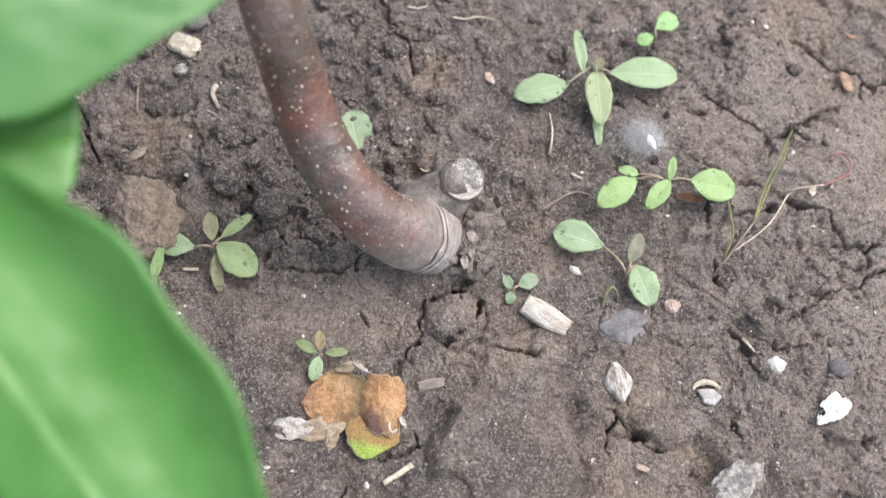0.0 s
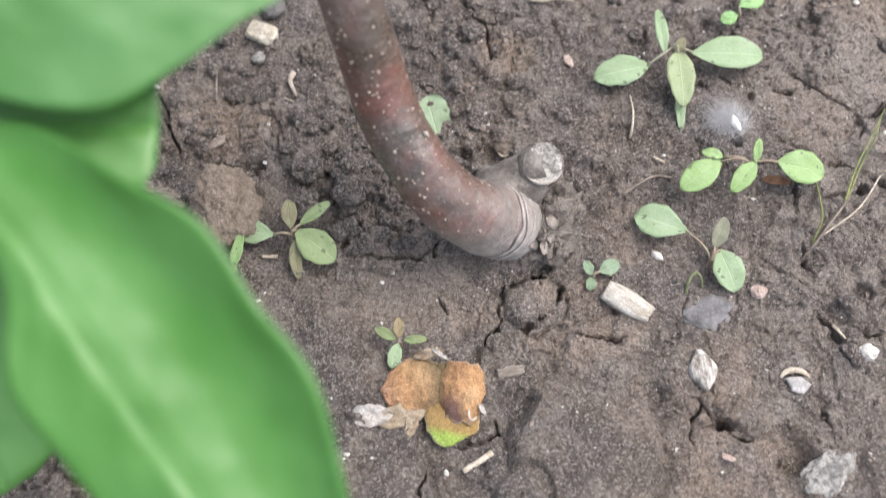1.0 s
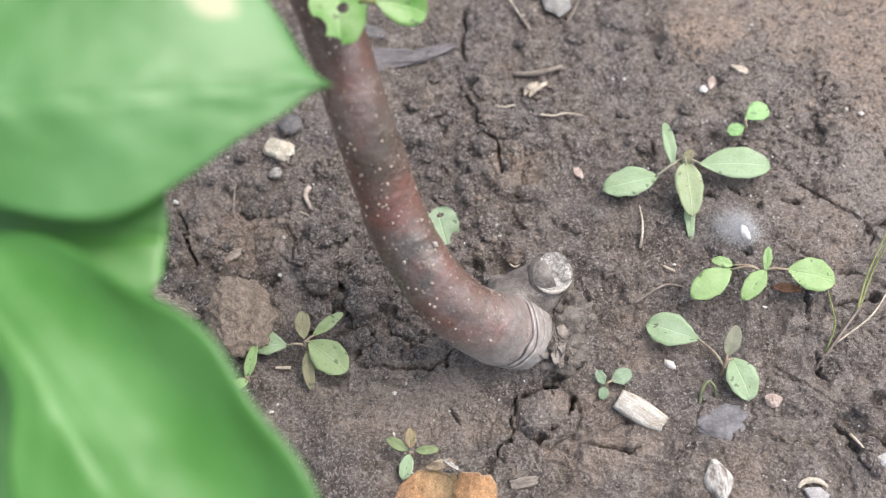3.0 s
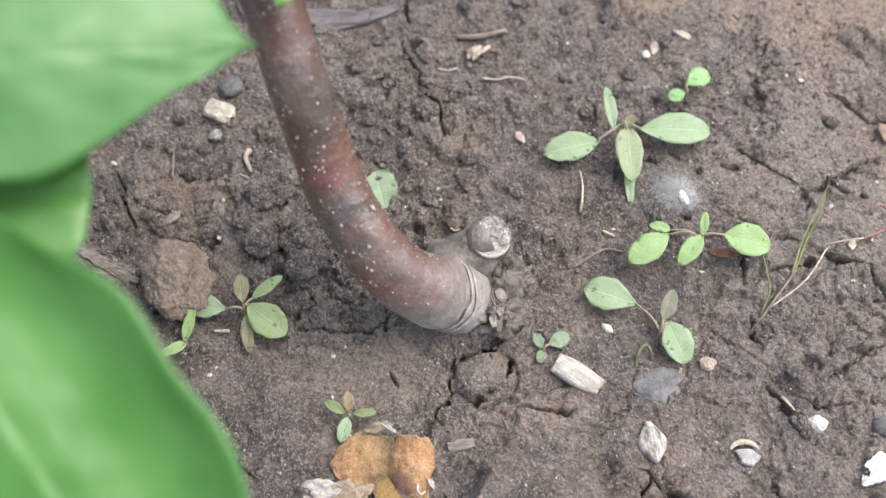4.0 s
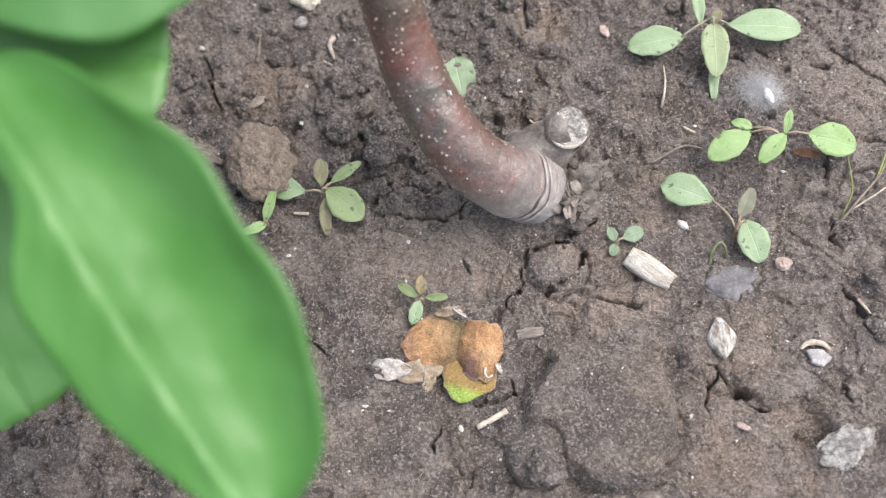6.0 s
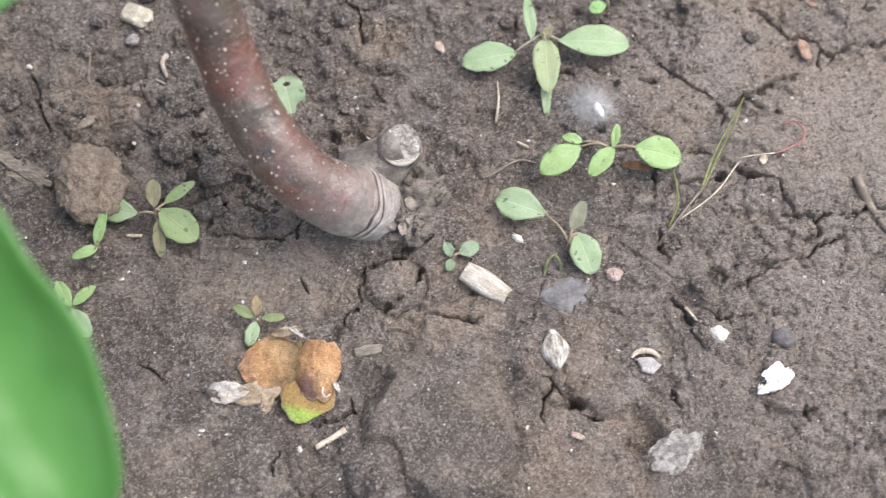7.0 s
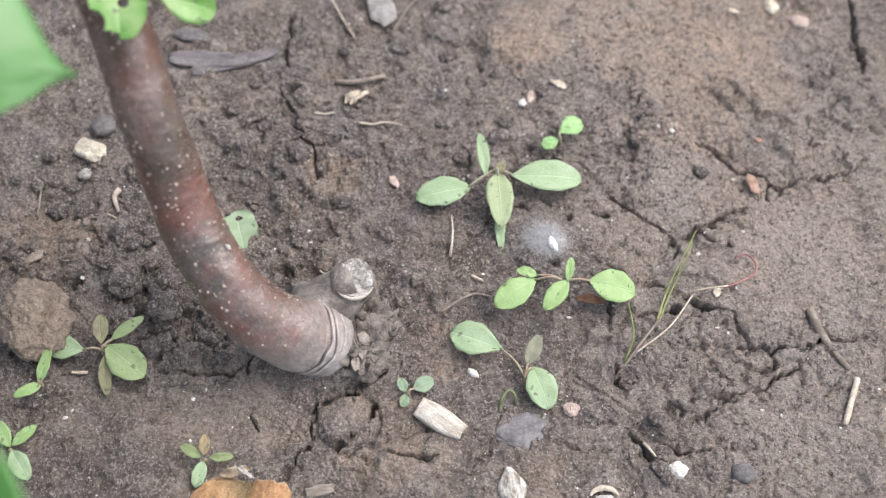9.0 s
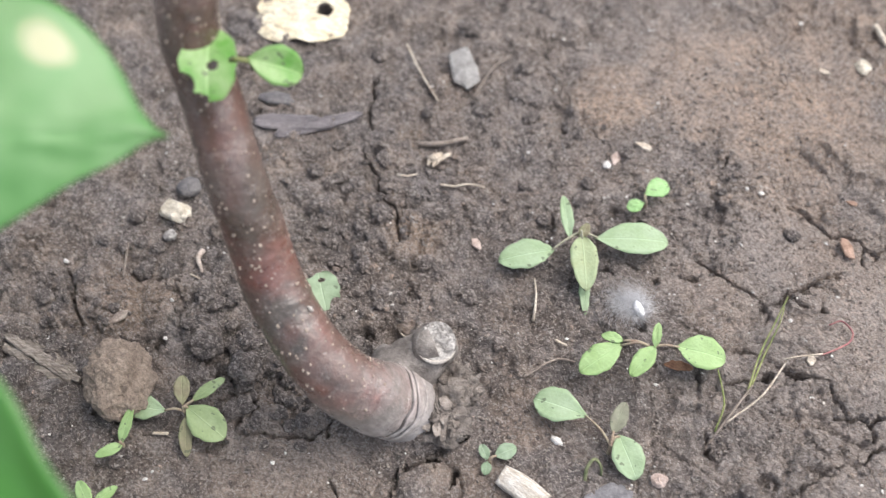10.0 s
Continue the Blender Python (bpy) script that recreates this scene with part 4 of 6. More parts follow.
def build_stub():
    bm = bmesh.new()
    p = [(-0.0101, 0.0454, 0.0080, 0.0128), (-0.0060, 0.0469, 0.0125, 0.0118), (-0.0011, 0.0500, 0.0165, 0.0102)]
    lean = Vector((-0.0013, -0.0006, 0.0))
    p += [(*(FACE - AXIS * d + lean * k), r) for d, r, k in ((0.0090, 0.0082, 0.6), (0.0062, 0.0079, 0.9), (0.0052, 0.0080, 1.0), (0.0047, 0.0076, 1.0), (0.0043, 0.0069, 0.3), (0.0020, 0.0068, 0.0), (0.0, 0.0068, 0.0))]
    tube(bm, [tuple(q) for q in smooth_line(p, 60)], 40, 0.2, 9)
    for v in bm.verts:
        v.co += v.co.normalized() * 0.0005 * noise.fractal(v.co * 330, 1.0, 2.0, 3)
    return part("stub", bm, STUB_BARK, tree, "short cut side branch with grey bark")


def build_cut_face():
    bm = bmesh.new()
    side = AXIS.orthogonal().normalized()
    up = AXIS.cross(side)
    rings = []
    for i in range(9):
        r = 0.0067 * i / 8
        ring = []
        for k in range(28 if i else 1):
            w = 2 * math.pi * k / 28
            q = FACE + (side * math.cos(w) + up * math.sin(w)) * r * (1 + 0.04 * math.sin(3 * w))
            ring.append(bm.verts.new(q + AXIS * (0.0006 + 0.0006 * noise.noise(q * 420) + 0.0004 * noise.noise(q * 1100))))
        rings.append(ring)
    for k in range(28):
        bm.faces.new((rings[0][0], rings[1][k], rings[1][(k + 1) % 28]))
        for a, b in zip(rings[1:], rings[2:]):
            bm.faces.new((a[k], b[k], b[(k + 1) % 28], a[(k + 1) % 28]))
    return part("cut_face", bm, CUT, stub, "weathered grey cut wood with rings")


def rim_strip():
    bm = bmesh.new()
    side = AXIS.orthogonal().normalized()
    up = AXIS.cross(side)
    down = Vector((0, -1, 0))
    w0 = math.atan2(down.dot(up), down.dot(side))
    pts = []
    for k in range(15):
        w = w0 - 1.15 + 2.3 * k / 14
        pts.append((*(FACE + (side * math.cos(w) + up * math.sin(w)) * 0.0072 + AXIS * 0.0002), 0.0008 * math.sin(math.pi * (k + 0.6) / 15.2)))
    tube(bm, pts, 6)
    return part("callus_rim", bm, plain("pale_callus", (0.55, 0.5, 0.45), (0.7, 0.66, 0.6), 300, 0.7), stub, "pale crescent of fresh wood")


stub = build_stub()
build_cut_face()
rim_strip()


def lenticels():
    """Pale breathing pores dotted over the young bark."""
    bm = bmesh.new()
    rng = random.Random(12)
    verts = trunk.data.vertices
    for _ in range(330):
        v = verts[rng.randrange(280, 590) * 80 + rng.randrange(80)]
        a = rng.uniform(0.0003, 0.0007)
        m = Matrix.Translation(v.co + v.normal * 0.00005) @ v.normal.to_track_quat("Z", "Y").to_matrix().to_4x4() @ Matrix.Diagonal((a, a * rng.uniform(0.7, 1.3), 0.00022, 1))
        bmesh.ops.create_icosphere(bm, subdivisions=1, radius=1.0, matrix=m)
    ob = part("lenticel_dots", bm, plain("pale_lenticel", (0.42, 0.34, 0.28), (0.62, 0.53, 0.45), 500, 0.8), tree, "pale dotted pores of the bark")
    ob["kind"] = "stuff"


lenticels()


FLAKY = plain("flaking_bark", (0.16, 0.12, 0.095), (0.38, 0.32, 0.28), 240, 0.6, 0.0015)


COLLAR = plain("flaky_root_collar", (0.17, 0.145, 0.128), (0.4, 0.352, 0.315), 260, 0.6, 0.003, 0.5)


def knob(x, y, z, size, seed):
    bm = rock(size, seed, 0.75, 4, freq=2.2)
    bmesh.ops.translate(bm, vec=(x, y, z), verts=bm.verts)
    part("root_knob", bm, COLLAR, tree, "knobbly grey root collar")


for kx, ky, kz, ks, kn in [(0.0105, 0.0452, 0.0100, (0.013, 0.013, 0.016), 3), (0.0082, 0.0385, 0.0090, (0.016, 0.018, 0.017), 4), (0.0062, 0.0300, 0.0060, (0.018, 0.014, 0.015), 5), (-0.0035, 0.0253, -0.0020, (0.024, 0.010, 0.011), 6), (0.0150, 0.0440, 0.0030, (0.010, 0.009, 0.010), 7)]:
    knob(kx, ky, kz, ks, kn)

# loose bark shreds below the stub
for q, (ax, ay, az, bx, by, bz, w) in enumerate([(0.0128, 0.0490, 0.0130, 0.0142, 0.0418, 0.0060, 0.0026), (0.0103, 0.0450, 0.0110, 0.0112, 0.0376, 0.0060, 0.0042), (0.0070, 0.0423, 0.0140, 0.0050, 0.0344, 0.0120, 0.0034), (0.0087, 0.0405, 0.0110, 0.0079, 0.0339, 0.0080, 0.0030), (0.0037, 0.0363, 0.0140, 0.0050, 0.0326, 0.0110, 0.0022), (-0.0188, 0.0420, 0.0360, -0.0166, 0.0353, 0.0355, 0.0016)]):
    part("bark_shred", leaf((ax, ay, az), (bx, by, bz), w, (0.3, -0.3, 1), 0.08, 0.2, 0.5, 0.5, wave=0.15, seed=q, crinkle=0.001), FLAKY, tree, "loose shred of flaking bark")

# small scales of dry bark all over the root collar
def collar_scales():
    bm = bmesh.new()
    rng = random.Random(41)
    for k in range(120):
        x, y = rng.uniform(0.0015, 0.0145), rng.uniform(0.0265, 0.0475)
        z = 0.0163 - 0.95 * max(0.0, x - 0.007) - 0.3 * max(0.0, 0.036 - y) + rng.uniform(-0.001, 0.001)
        turn, long = rng.gauss(-1.45, 0.4), rng.uniform(0.0022, 0.0055)
        one = leaf((x, y, z), (x + long * math.cos(turn), y + long * math.sin(turn), z - long * rng.uniform(0.1, 0.5)), long * rng.uniform(0.5, 0.9), (0.6 + rng.uniform(-0.3, 0.3), -0.3, 1), 0.04, 0.05, 0.5, 0.3, nu=5, nv=4, wave=0.1, seed=k, crinkle=0.0005)
        me = bpy.data.meshes.new("scale")
        one.to_mesh(me)
        bm.from_mesh(me)
        bpy.data.meshes.remove(me)
        one.free()
    ob = part("scaly_bark", bm, SCALES, tree, "grey scales of dry bark on the root collar")
    ob["kind"] = "stuff"


SCALES = plain("bark_scale", (0.15, 0.125, 0.108), (0.37, 0.325, 0.29), 170, 0.6, 0.0012, 0.4)
collar_scales()

# white scar on the bend
scar = rock((0.0011, 0.0024, 0.0007), 8, 0.9, 2)
bmesh.ops.transform(scar, matrix=look((-0.0348, 0.0476, 0.0572), (-0.003, -0.117, 0.372)) @ pose(0, 0, 0, 0, 0, -30), verts=scar.verts)
part("scar", scar, plain("pale_scar", (0.5, 0.45, 0.4), (0.75, 0.72, 0.68), 600, 0.7), tree, "small pale scar")

# torn green leaf on the shady side of the stem
part("torn_leaf", leaf((-0.0353, 0.0672, 0.0460), (-0.0316, 0.0541, 0.0440), 0.0118, (0.1, -0.3, 1), 0.05, 0.1, 0.45, 0.3, nu=40, nv=30, wave=0.05, seed=3, hole=[(0.22, 0.45, 0.06, 0.12), (0.95, 0.15, 0.2, 0.2), (0.0, 0.9, 0.12, 0.2)]), TORN, tree, "small torn pale green leaf")

# sprout of two small leaves, one eaten full of holes
part("sprout_stalk", rod([(-0.0591, 0.0983, 0.1140), (-0.0541, 0.0954, 0.1210), (-0.0504, 0.0967, 0.1190)], 0.0009, 0.0007, 8), GREEN_STEM, tree)
part("sprout_leaf", leaf((-0.0612, 0.1025, 0.1260), (-0.0594, 0.0789, 0.1220), 0.0165, (0.1, -0.5, 1), 0.08, 0.12, 0.5, 0.35, nu=64, nv=44,
     hole=[(0.56, 0.42, 0.07, 0.11), (0.8, 0.95, 0.14, 0.2), (0.5, 0.05, 0.05, 0.1), (0.97, 0.75, 0.06, 0.3)]), SPROUT, tree, "bright green leaf eaten full of holes")
part("sprout_leaf", leaf((-0.0511, 0.0978, 0.1190), (-0.0354, 0.0978, 0.1120), 0.0122, (0.0, -0.5, 1), 0.1, 0.3, 0.55, 0.6), SPROUT, tree, "small bright green leaf")

# hanging shoot with the large leaves
TWIG = plain("green_brown_twig", (0.12, 0.1, 0.06), (0.2, 0.17, 0.09), 200, 0.5)
SHOOT = [(-0.047, 0.175, 0.30), (-0.10, 0.12, 0.315), (-0.15, 0.05, 0.30), (-0.165, -0.02, 0.28), (-0.16, -0.06, 0.265)]
part("side_shoot", rod(SHOOT, 0.0022, 0.0014, 30, 8), TWIG, tree)


def big_leaf(base, tip, width, normal, stalk_from, material, **kw):
    ob = part("leaf", leaf(base, tip, width, normal, nu=40, nv=24, thick=0.0003, **kw), material, tree)
    mid = (Vector(base) + Vector(stalk_from)) / 2 + Vector((0, 0, 0.006))
    part("petiole", rod([stalk_from, mid, base], 0.0011, 0.0009, 10), GREEN_STEM, ob)
    return ob


big_leaf((-0.1835, 0.0122, 0.1841), (-0.0522, 0.0331, 0.1670), 0.06, (0.15, -0.4, 1), (-0.15, 0.05, 0.30), SPOT_LEAF, arch=0.05, fold=-0.14, curl=0.0, wave=0.03, seed=3,
         sides=(([0, 0.1, 0.3, 0.5, 0.7, 0.8, 0.86, 0.91, 0.96, 1], [0.0, 0.017, 0.032, 0.0365, 0.0352, 0.0322, 0.0285, 0.0195, 0.0086, 0]),
                ([0, 0.1, 0.3, 0.5, 0.63, 0.72, 0.82, 0.95, 1], [0, 0.010, 0.0185, 0.025, 0.029, 0.0207, 0.0118, 0.004, 0])))
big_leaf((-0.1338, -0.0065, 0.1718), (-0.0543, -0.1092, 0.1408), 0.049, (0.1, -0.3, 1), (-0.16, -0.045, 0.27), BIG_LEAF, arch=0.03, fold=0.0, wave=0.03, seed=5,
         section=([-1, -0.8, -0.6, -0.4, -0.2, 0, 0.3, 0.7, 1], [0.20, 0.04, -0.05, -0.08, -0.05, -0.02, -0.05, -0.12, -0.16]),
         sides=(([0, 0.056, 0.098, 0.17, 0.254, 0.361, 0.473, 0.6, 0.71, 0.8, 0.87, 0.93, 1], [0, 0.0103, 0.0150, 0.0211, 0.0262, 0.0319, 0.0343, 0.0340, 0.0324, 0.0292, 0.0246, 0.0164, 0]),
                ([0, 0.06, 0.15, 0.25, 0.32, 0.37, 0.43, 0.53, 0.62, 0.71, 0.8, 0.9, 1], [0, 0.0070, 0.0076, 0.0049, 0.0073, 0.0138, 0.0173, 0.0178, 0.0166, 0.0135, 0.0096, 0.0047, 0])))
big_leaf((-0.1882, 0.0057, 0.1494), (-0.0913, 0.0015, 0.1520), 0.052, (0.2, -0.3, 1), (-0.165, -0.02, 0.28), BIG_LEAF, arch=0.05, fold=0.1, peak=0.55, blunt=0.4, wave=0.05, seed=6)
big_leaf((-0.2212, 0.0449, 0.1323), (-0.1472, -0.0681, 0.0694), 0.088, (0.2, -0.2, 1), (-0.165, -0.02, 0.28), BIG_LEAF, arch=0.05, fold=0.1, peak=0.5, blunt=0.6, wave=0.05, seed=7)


# ---------------------------------------------------------------- seedlings
def seedling(label, cx, cy, rise, blades, group="weed seedlings", stem_mat=None):
    """blades: (root x, y, tip x, y, lift of root, lift of tip, width, material, peak)."""
    ob = thing("seedling", label, "seedling", group)
    z = ground_z(cx, cy)
    part("stem", rod([(cx, cy, z - 0.003), (cx + 0.0004, cy, z + rise / 2), (cx, cy, z + rise)], 0.0008, 0.0006, 6), stem_mat or STEM, ob)
    for k, (bx, by, tx, ty, hb, ht, w, m, pk) in enumerate(blades):
        bl = part("leaf", leaf((bx, by, z + hb), (tx, ty, z + ht), w, (0, -0.15, 1), 0.06, 0.13, pk, 0.7, seed=k, wave=0.035, crinkle=0.00035), m, ob)
        if math.hypot(bx - cx, by - cy) > 0.0015:
            part("petiole", rod([(cx, cy, z + rise * 0.9), ((cx + bx) / 2, (cy + by) / 2, z + max(rise, hb) + 0.001), (bx + (tx - bx) * 0.06, by + (ty - by) * 0.06, z + hb)], 0.0006, 0.0004, 8), stem_mat or STEM, bl)
    return ob


seedling("weed seedling with two long pale green seed leaves on dry soil", 0.0578, 0.1093, 0.010, [
    (0.0478, 0.1016, 0.0265, 0.0973, 0.009, 0.007, 0.0118, SEEDLING, 0.5),
    (0.0630, 0.1063, 0.0918, 0.1077, 0.010, 0.006, 0.0132, SEEDLING, 0.55),
    (0.0537, 0.1057, 0.0516, 0.1243, 0.010, 0.012, 0.0050, SEEDLING, 0.5),
    (0.0581, 0.1062, 0.0591, 0.0833, 0.012, 0.010, 0.0106, FLUSHED, 0.42),
    (0.0588, 0.0937, 0.0590, 0.0770, 0.006, 0.003, 0.0042, SEEDLING, 0.4),
    (0.0574, 0.1050, 0.0605, 0.1106, 0.011, 0.014, 0.0040, BRONZE, 0.5),
], stem_mat=PALE_STEM)
seedling("yellow-green weed seedling with broad leaves on reddish stalks", 0.0807, 0.0581, 0.013, [
    (0.0708, 0.0596, 0.0552, 0.0492, 0.011, 0.009, 0.0102, BRIGHT, 0.55),
    (0.0892, 0.0581, 0.1069, 0.0547, 0.013, 0.010, 0.0125, BRIGHT, 0.52),
    (0.0818, 0.0576, 0.0726, 0.0467, 0.014, 0.012, 0.0072, BRIGHT, 0.5),
    (0.0815, 0.0569, 0.0830, 0.0654, 0.014, 0.017, 0.0035, BRIGHT, 0.5),
    (0.0711, 0.0604, 0.0632, 0.0627, 0.012, 0.012, 0.0040, BRIGHT, 0.5),
])
seedling("weed seedling with spotted pale green seed leaves", 0.0653, 0.0240, 0.009, [
    (0.0583, 0.0342, 0.0395, 0.0418, 0.008, 0.006, 0.0125, SEEDLING, 0.6),
    (0.0683, 0.0280, 0.0743, 0.0132, 0.008, 0.004, 0.0112, SEEDLING, 0.5),
    (0.0662, 0.0275, 0.0710, 0.0387, 0.010, 0.011, 0.0060, SMOKY, 0.45),
])
seedling("tiny seedling with two round bright green seed leaves", 0.0839, 0.1252, 0.005, [
    (0.0834, 0.1273, 0.0932, 0.1332, 0.005, 0.005, 0.0085, COTYL, 0.6),
    (0.0837, 0.1247, 0.0768, 0.1225, 0.004, 0.003, 0.0058, COTYL, 0.55),
])
seedling("weed seedling with bronze heart leaves beside a clod", -0.0845, 0.0331, 0.008, [
    (-0.0903, 0.0330, -0.1039, 0.0352, 0.007, 0.005, 0.0088, SEEDLING, 0.6),
    (-0.0846, 0.0342, -0.0863, 0.0455, 0.009, 0.010, 0.0060, BRONZE, 0.55),
    (-0.0819, 0.0364, -0.0711, 0.0451, 0.008, 0.009, 0.0046, OLIVE, 0.5),
    (-0.0834, 0.0342, -0.0686, 0.0232, 0.009, 0.007, 0.0120, OLIVE, 0.55),
    (-0.0838, 0.0320, -0.0819, 0.0175, 0.006, 0.003, 0.0048, BRONZE, 0.5),
])
seedling("small grassy green shoot with two narrow leaves", -0.1053, 0.0213, 0.004, [
    (-0.1052, 0.0209, -0.1017, 0.0330, 0.003, 0.008, 0.0042, BRIGHT, 0.45),
    (-0.1044, 0.0204, -0.1133, 0.0161, 0.003, 0.003, 0.0042, BRIGHT, 0.4),
])
seedling("small three-leaved weed seedling on dark soil", -0.1123, -0.0019, 0.005, [
    (-0.1124, -0.0011, -0.1182, 0.0081, 0.005, 0.006, 0.0052, BRIGHT, 0.5),
    (-0.1121, -0.0006, -0.1044, 0.0065, 0.005, 0.006, 0.0042, BRIGHT, 0.5),
    (-0.1119, -0.0019, -0.1046, -0.0120, 0.005, 0.004, 0.0070, SEEDLING, 0.5),
])
seedling("small bronze-hearted seedling beside a dead leaf", -0.0450, -0.0066, 0.006, [
    (-0.0460, -0.0062, -0.0534, -0.0020, 0.006, 0.007, 0.0038, DULL, 0.5),
    (-0.0451, -0.0058, -0.0452, 0.0013, 0.007, 0.009, 0.0040, RUSTY, 0.5),
    (-0.0436, -0.0062, -0.0353, -0.0057, 0.006, 0.006, 0.0034, DULL, 0.5),
    (-0.0452, -0.0070, -0.0476, -0.0158, 0.006, 0.004, 0.0050, SEEDLING, 0.5),
])
seedling("tiny seedling with round grey-green leaves beside a wood chip", 0.0235, 0.0186, 0.003, [
    (0.0231, 0.0186, 0.0207, 0.0239, 0.003, 0.004, 0.0038, ASHEN, 0.5),
    (0.0231, 0.0182, 0.0222, 0.0135, 0.003, 0.002, 0.0038, ASHEN, 0.5),
    (0.0256, 0.0200, 0.0331, 0.0235, 0.003, 0.003, 0.0060, ASHEN, 0.5),
])

# sprouting shoot bent over like a hook
hook_z0 = ground_z(0.0567, 0.0127)
shoot = tagged(part("seed_shoot", rod([(0.0567, 0.0123, hook_z0 - 0.002), (0.0573, 0.0166, hook_z0 + 0.003), (0.0600, 0.0198, hook_z0 + 0.004), (0.0623, 0.0179, hook_z0 + 0.002), (0.0626, 0.0157, hook_z0 - 0.001)], 0.0007, 0.0005, 14), plain("dull_green_shoot", (0.16, 0.19, 0.1), (0.26, 0.28, 0.16), 400, 0.6)), "dull green hooked shoot breaking through soil", "shoot")


# ---------------------------------------------------------------- dead leaves
def dead_leaf_material(name, green=False, bruise=None):
    m, nt, b = mat(name)
    co = coords(nt)
    uv = node(nt, "ShaderNodeSeparateXYZ", {0: nt.nodes.new("ShaderNodeUVMap").outputs[0]})
    u, v = uv.outputs[0], uv.outputs[1]
    n1 = noise_tex(nt, 120, 5, 0.65, co)
    n2 = noise_tex(nt, 1500, 4, 0.7, co)
    c = ramp(nt, n1, [(0.36, (0.42, 0.235, 0.12)), (0.5, (0.6, 0.345, 0.175)), (0.64, (0.75, 0.465, 0.265))])
    olive = ramp(nt, noise_tex(nt, 55, 3, 0.6, co), [(0.44, grey(0)), (0.62, grey(1))])
    c = mix(nt, calc(nt, "MULTIPLY", olive, 0.5), c, (0.3, 0.235, 0.125))
    wob = calc(nt, "MULTIPLY", calc(nt, "SUBTRACT", n1, 0.5), 0.35)
    if not green and not bruise:
        y = calc(nt, "ADD", u, wob)
        # shade of the crease put into the colour at the base, as dark olive
        c = mix(nt, ramp(nt, y, [(0.16, grey(0.95)), (0.5, grey(0))]), c, (0.19, 0.15, 0.085))
        c = mix(nt, ramp(nt, y, [(0.7, grey(0)), (1.0, grey(0.5))]), c, (0.62, 0.36, 0.27))
    if green:
        y = calc(nt, "ADD", calc(nt, "ADD", u, calc(nt, "MULTIPLY", calc(nt, "SUBTRACT", v, 0.5), 0.8)), wob)
        c = mix(nt, ramp(nt, y, [(0.2, grey(0.75)), (0.62, grey(1))]), c, (0.42, 0.28, 0.11))
        c = mix(nt, ramp(nt, y, [(0.78, grey(0)), (0.98, grey(1))]), c, (0.4, 0.55, 0.12))
    if bruise:
        du, dv = calc(nt, "SUBTRACT", u, bruise[0]), calc(nt, "SUBTRACT", v, bruise[1])
        d = calc(nt, "SQRT", calc(nt, "ADD", calc(nt, "MULTIPLY", du, du), calc(nt, "MULTIPLY", dv, calc(nt, "MULTIPLY", dv, 0.5))))
        # the crease's shade painted dark olive along this lobe's base
        fold = ramp(nt, calc(nt, "ADD", u, calc(nt, "MULTIPLY", wob, 0.5)), [(0.06, grey(0.85)), (0.26, grey(0))])
        c = mix(nt, fold, c, (0.2, 0.16, 0.09))
        k = ramp(nt, calc(nt, "ADD", d, calc(nt, "MULTIPLY", wob, 0.5)), [(0.12, grey(0.9)), (0.3, grey(0))])
        c = mix(nt, k, c, (0.14, 0.075, 0.075))
    rim = ramp(nt, calc(nt, "ABSOLUTE", calc(nt, "SUBTRACT", v, 0.5)), [(0.45, grey(0)), (0.5, grey(1))])
    c = mix(nt, calc(nt, "MULTIPLY", rim, 0.55), c, (0.66, 0.55, 0.42))
    veins = ramp(nt, node(nt, "ShaderNodeTexVoronoi", {"Scale": 950.0, "Vector": co}).outputs["Distance"], [(0.3, grey(1.15)), (0.75, grey(0.7))])
    c = mix(nt, 0.3, c, veins, "MULTIPLY")
    c = mix(nt, 0.8, c, ramp(nt, n2, [(0.36, grey(0.62)), (0.5, grey(0.98)), (0.64, grey(1.35))]), "MULTIPLY")
    nt.links.new(c, b.inputs["Base Color"])
    b.inputs["Roughness"].default_value = 0.85
    bump(nt, b, calc(nt, "ADD", n1, calc(nt, "MULTIPLY", n2, 0.9)), 0.0009, 1.0)
    return m


DEAD = dead_leaf_material("dead_leaf")
DEAD_RIGHT = dead_leaf_material("dead_leaf_bruised", bruise=(0.42, 0.97))
CREASE_SHADE = plain("olive_crease_shade", (0.16, 0.125, 0.07), (0.34, 0.25, 0.145), 160, 0.8)
DEAD_TIP = dead_leaf_material("dead_leaf_tip", True)
PALE_DRY = plain("pale_dry_leaf", (0.45, 0.4, 0.36), (0.68, 0.65, 0.62), 250, 0.8)
TAN_DRY = plain("tan_dry_leaf", (0.3, 0.23, 0.16), (0.46, 0.38, 0.29), 200, 0.8)
dead = thing("dead_leaf", "curled orange-brown dead leaf with a yellow-green tip on soil", "dead leaf")
dz = ground_z(-0.0316, -0.0247)
part("left_lobe", leaf((-0.0274, -0.0206, dz + 0.0005), (-0.0512, -0.0230, dz + 0.0020), 0.0200, (0.05, -0.1, 1), 0.21, 0.0, nu=40, nv=26, curl=0.38, wave=0.03, seed=2, crinkle=0.0011,
     sides=(([0, 0.15, 0.35, 0.55, 0.75, 0.9, 1], [0.0062, 0.0072, 0.0078, 0.0082, 0.0080, 0.0066, 0.004]), ([0, 0.15, 0.35, 0.55, 0.75, 0.9, 1], [0.0058, 0.0086, 0.0104, 0.0106, 0.0086, 0.0054, 0.003]))), DEAD, dead)
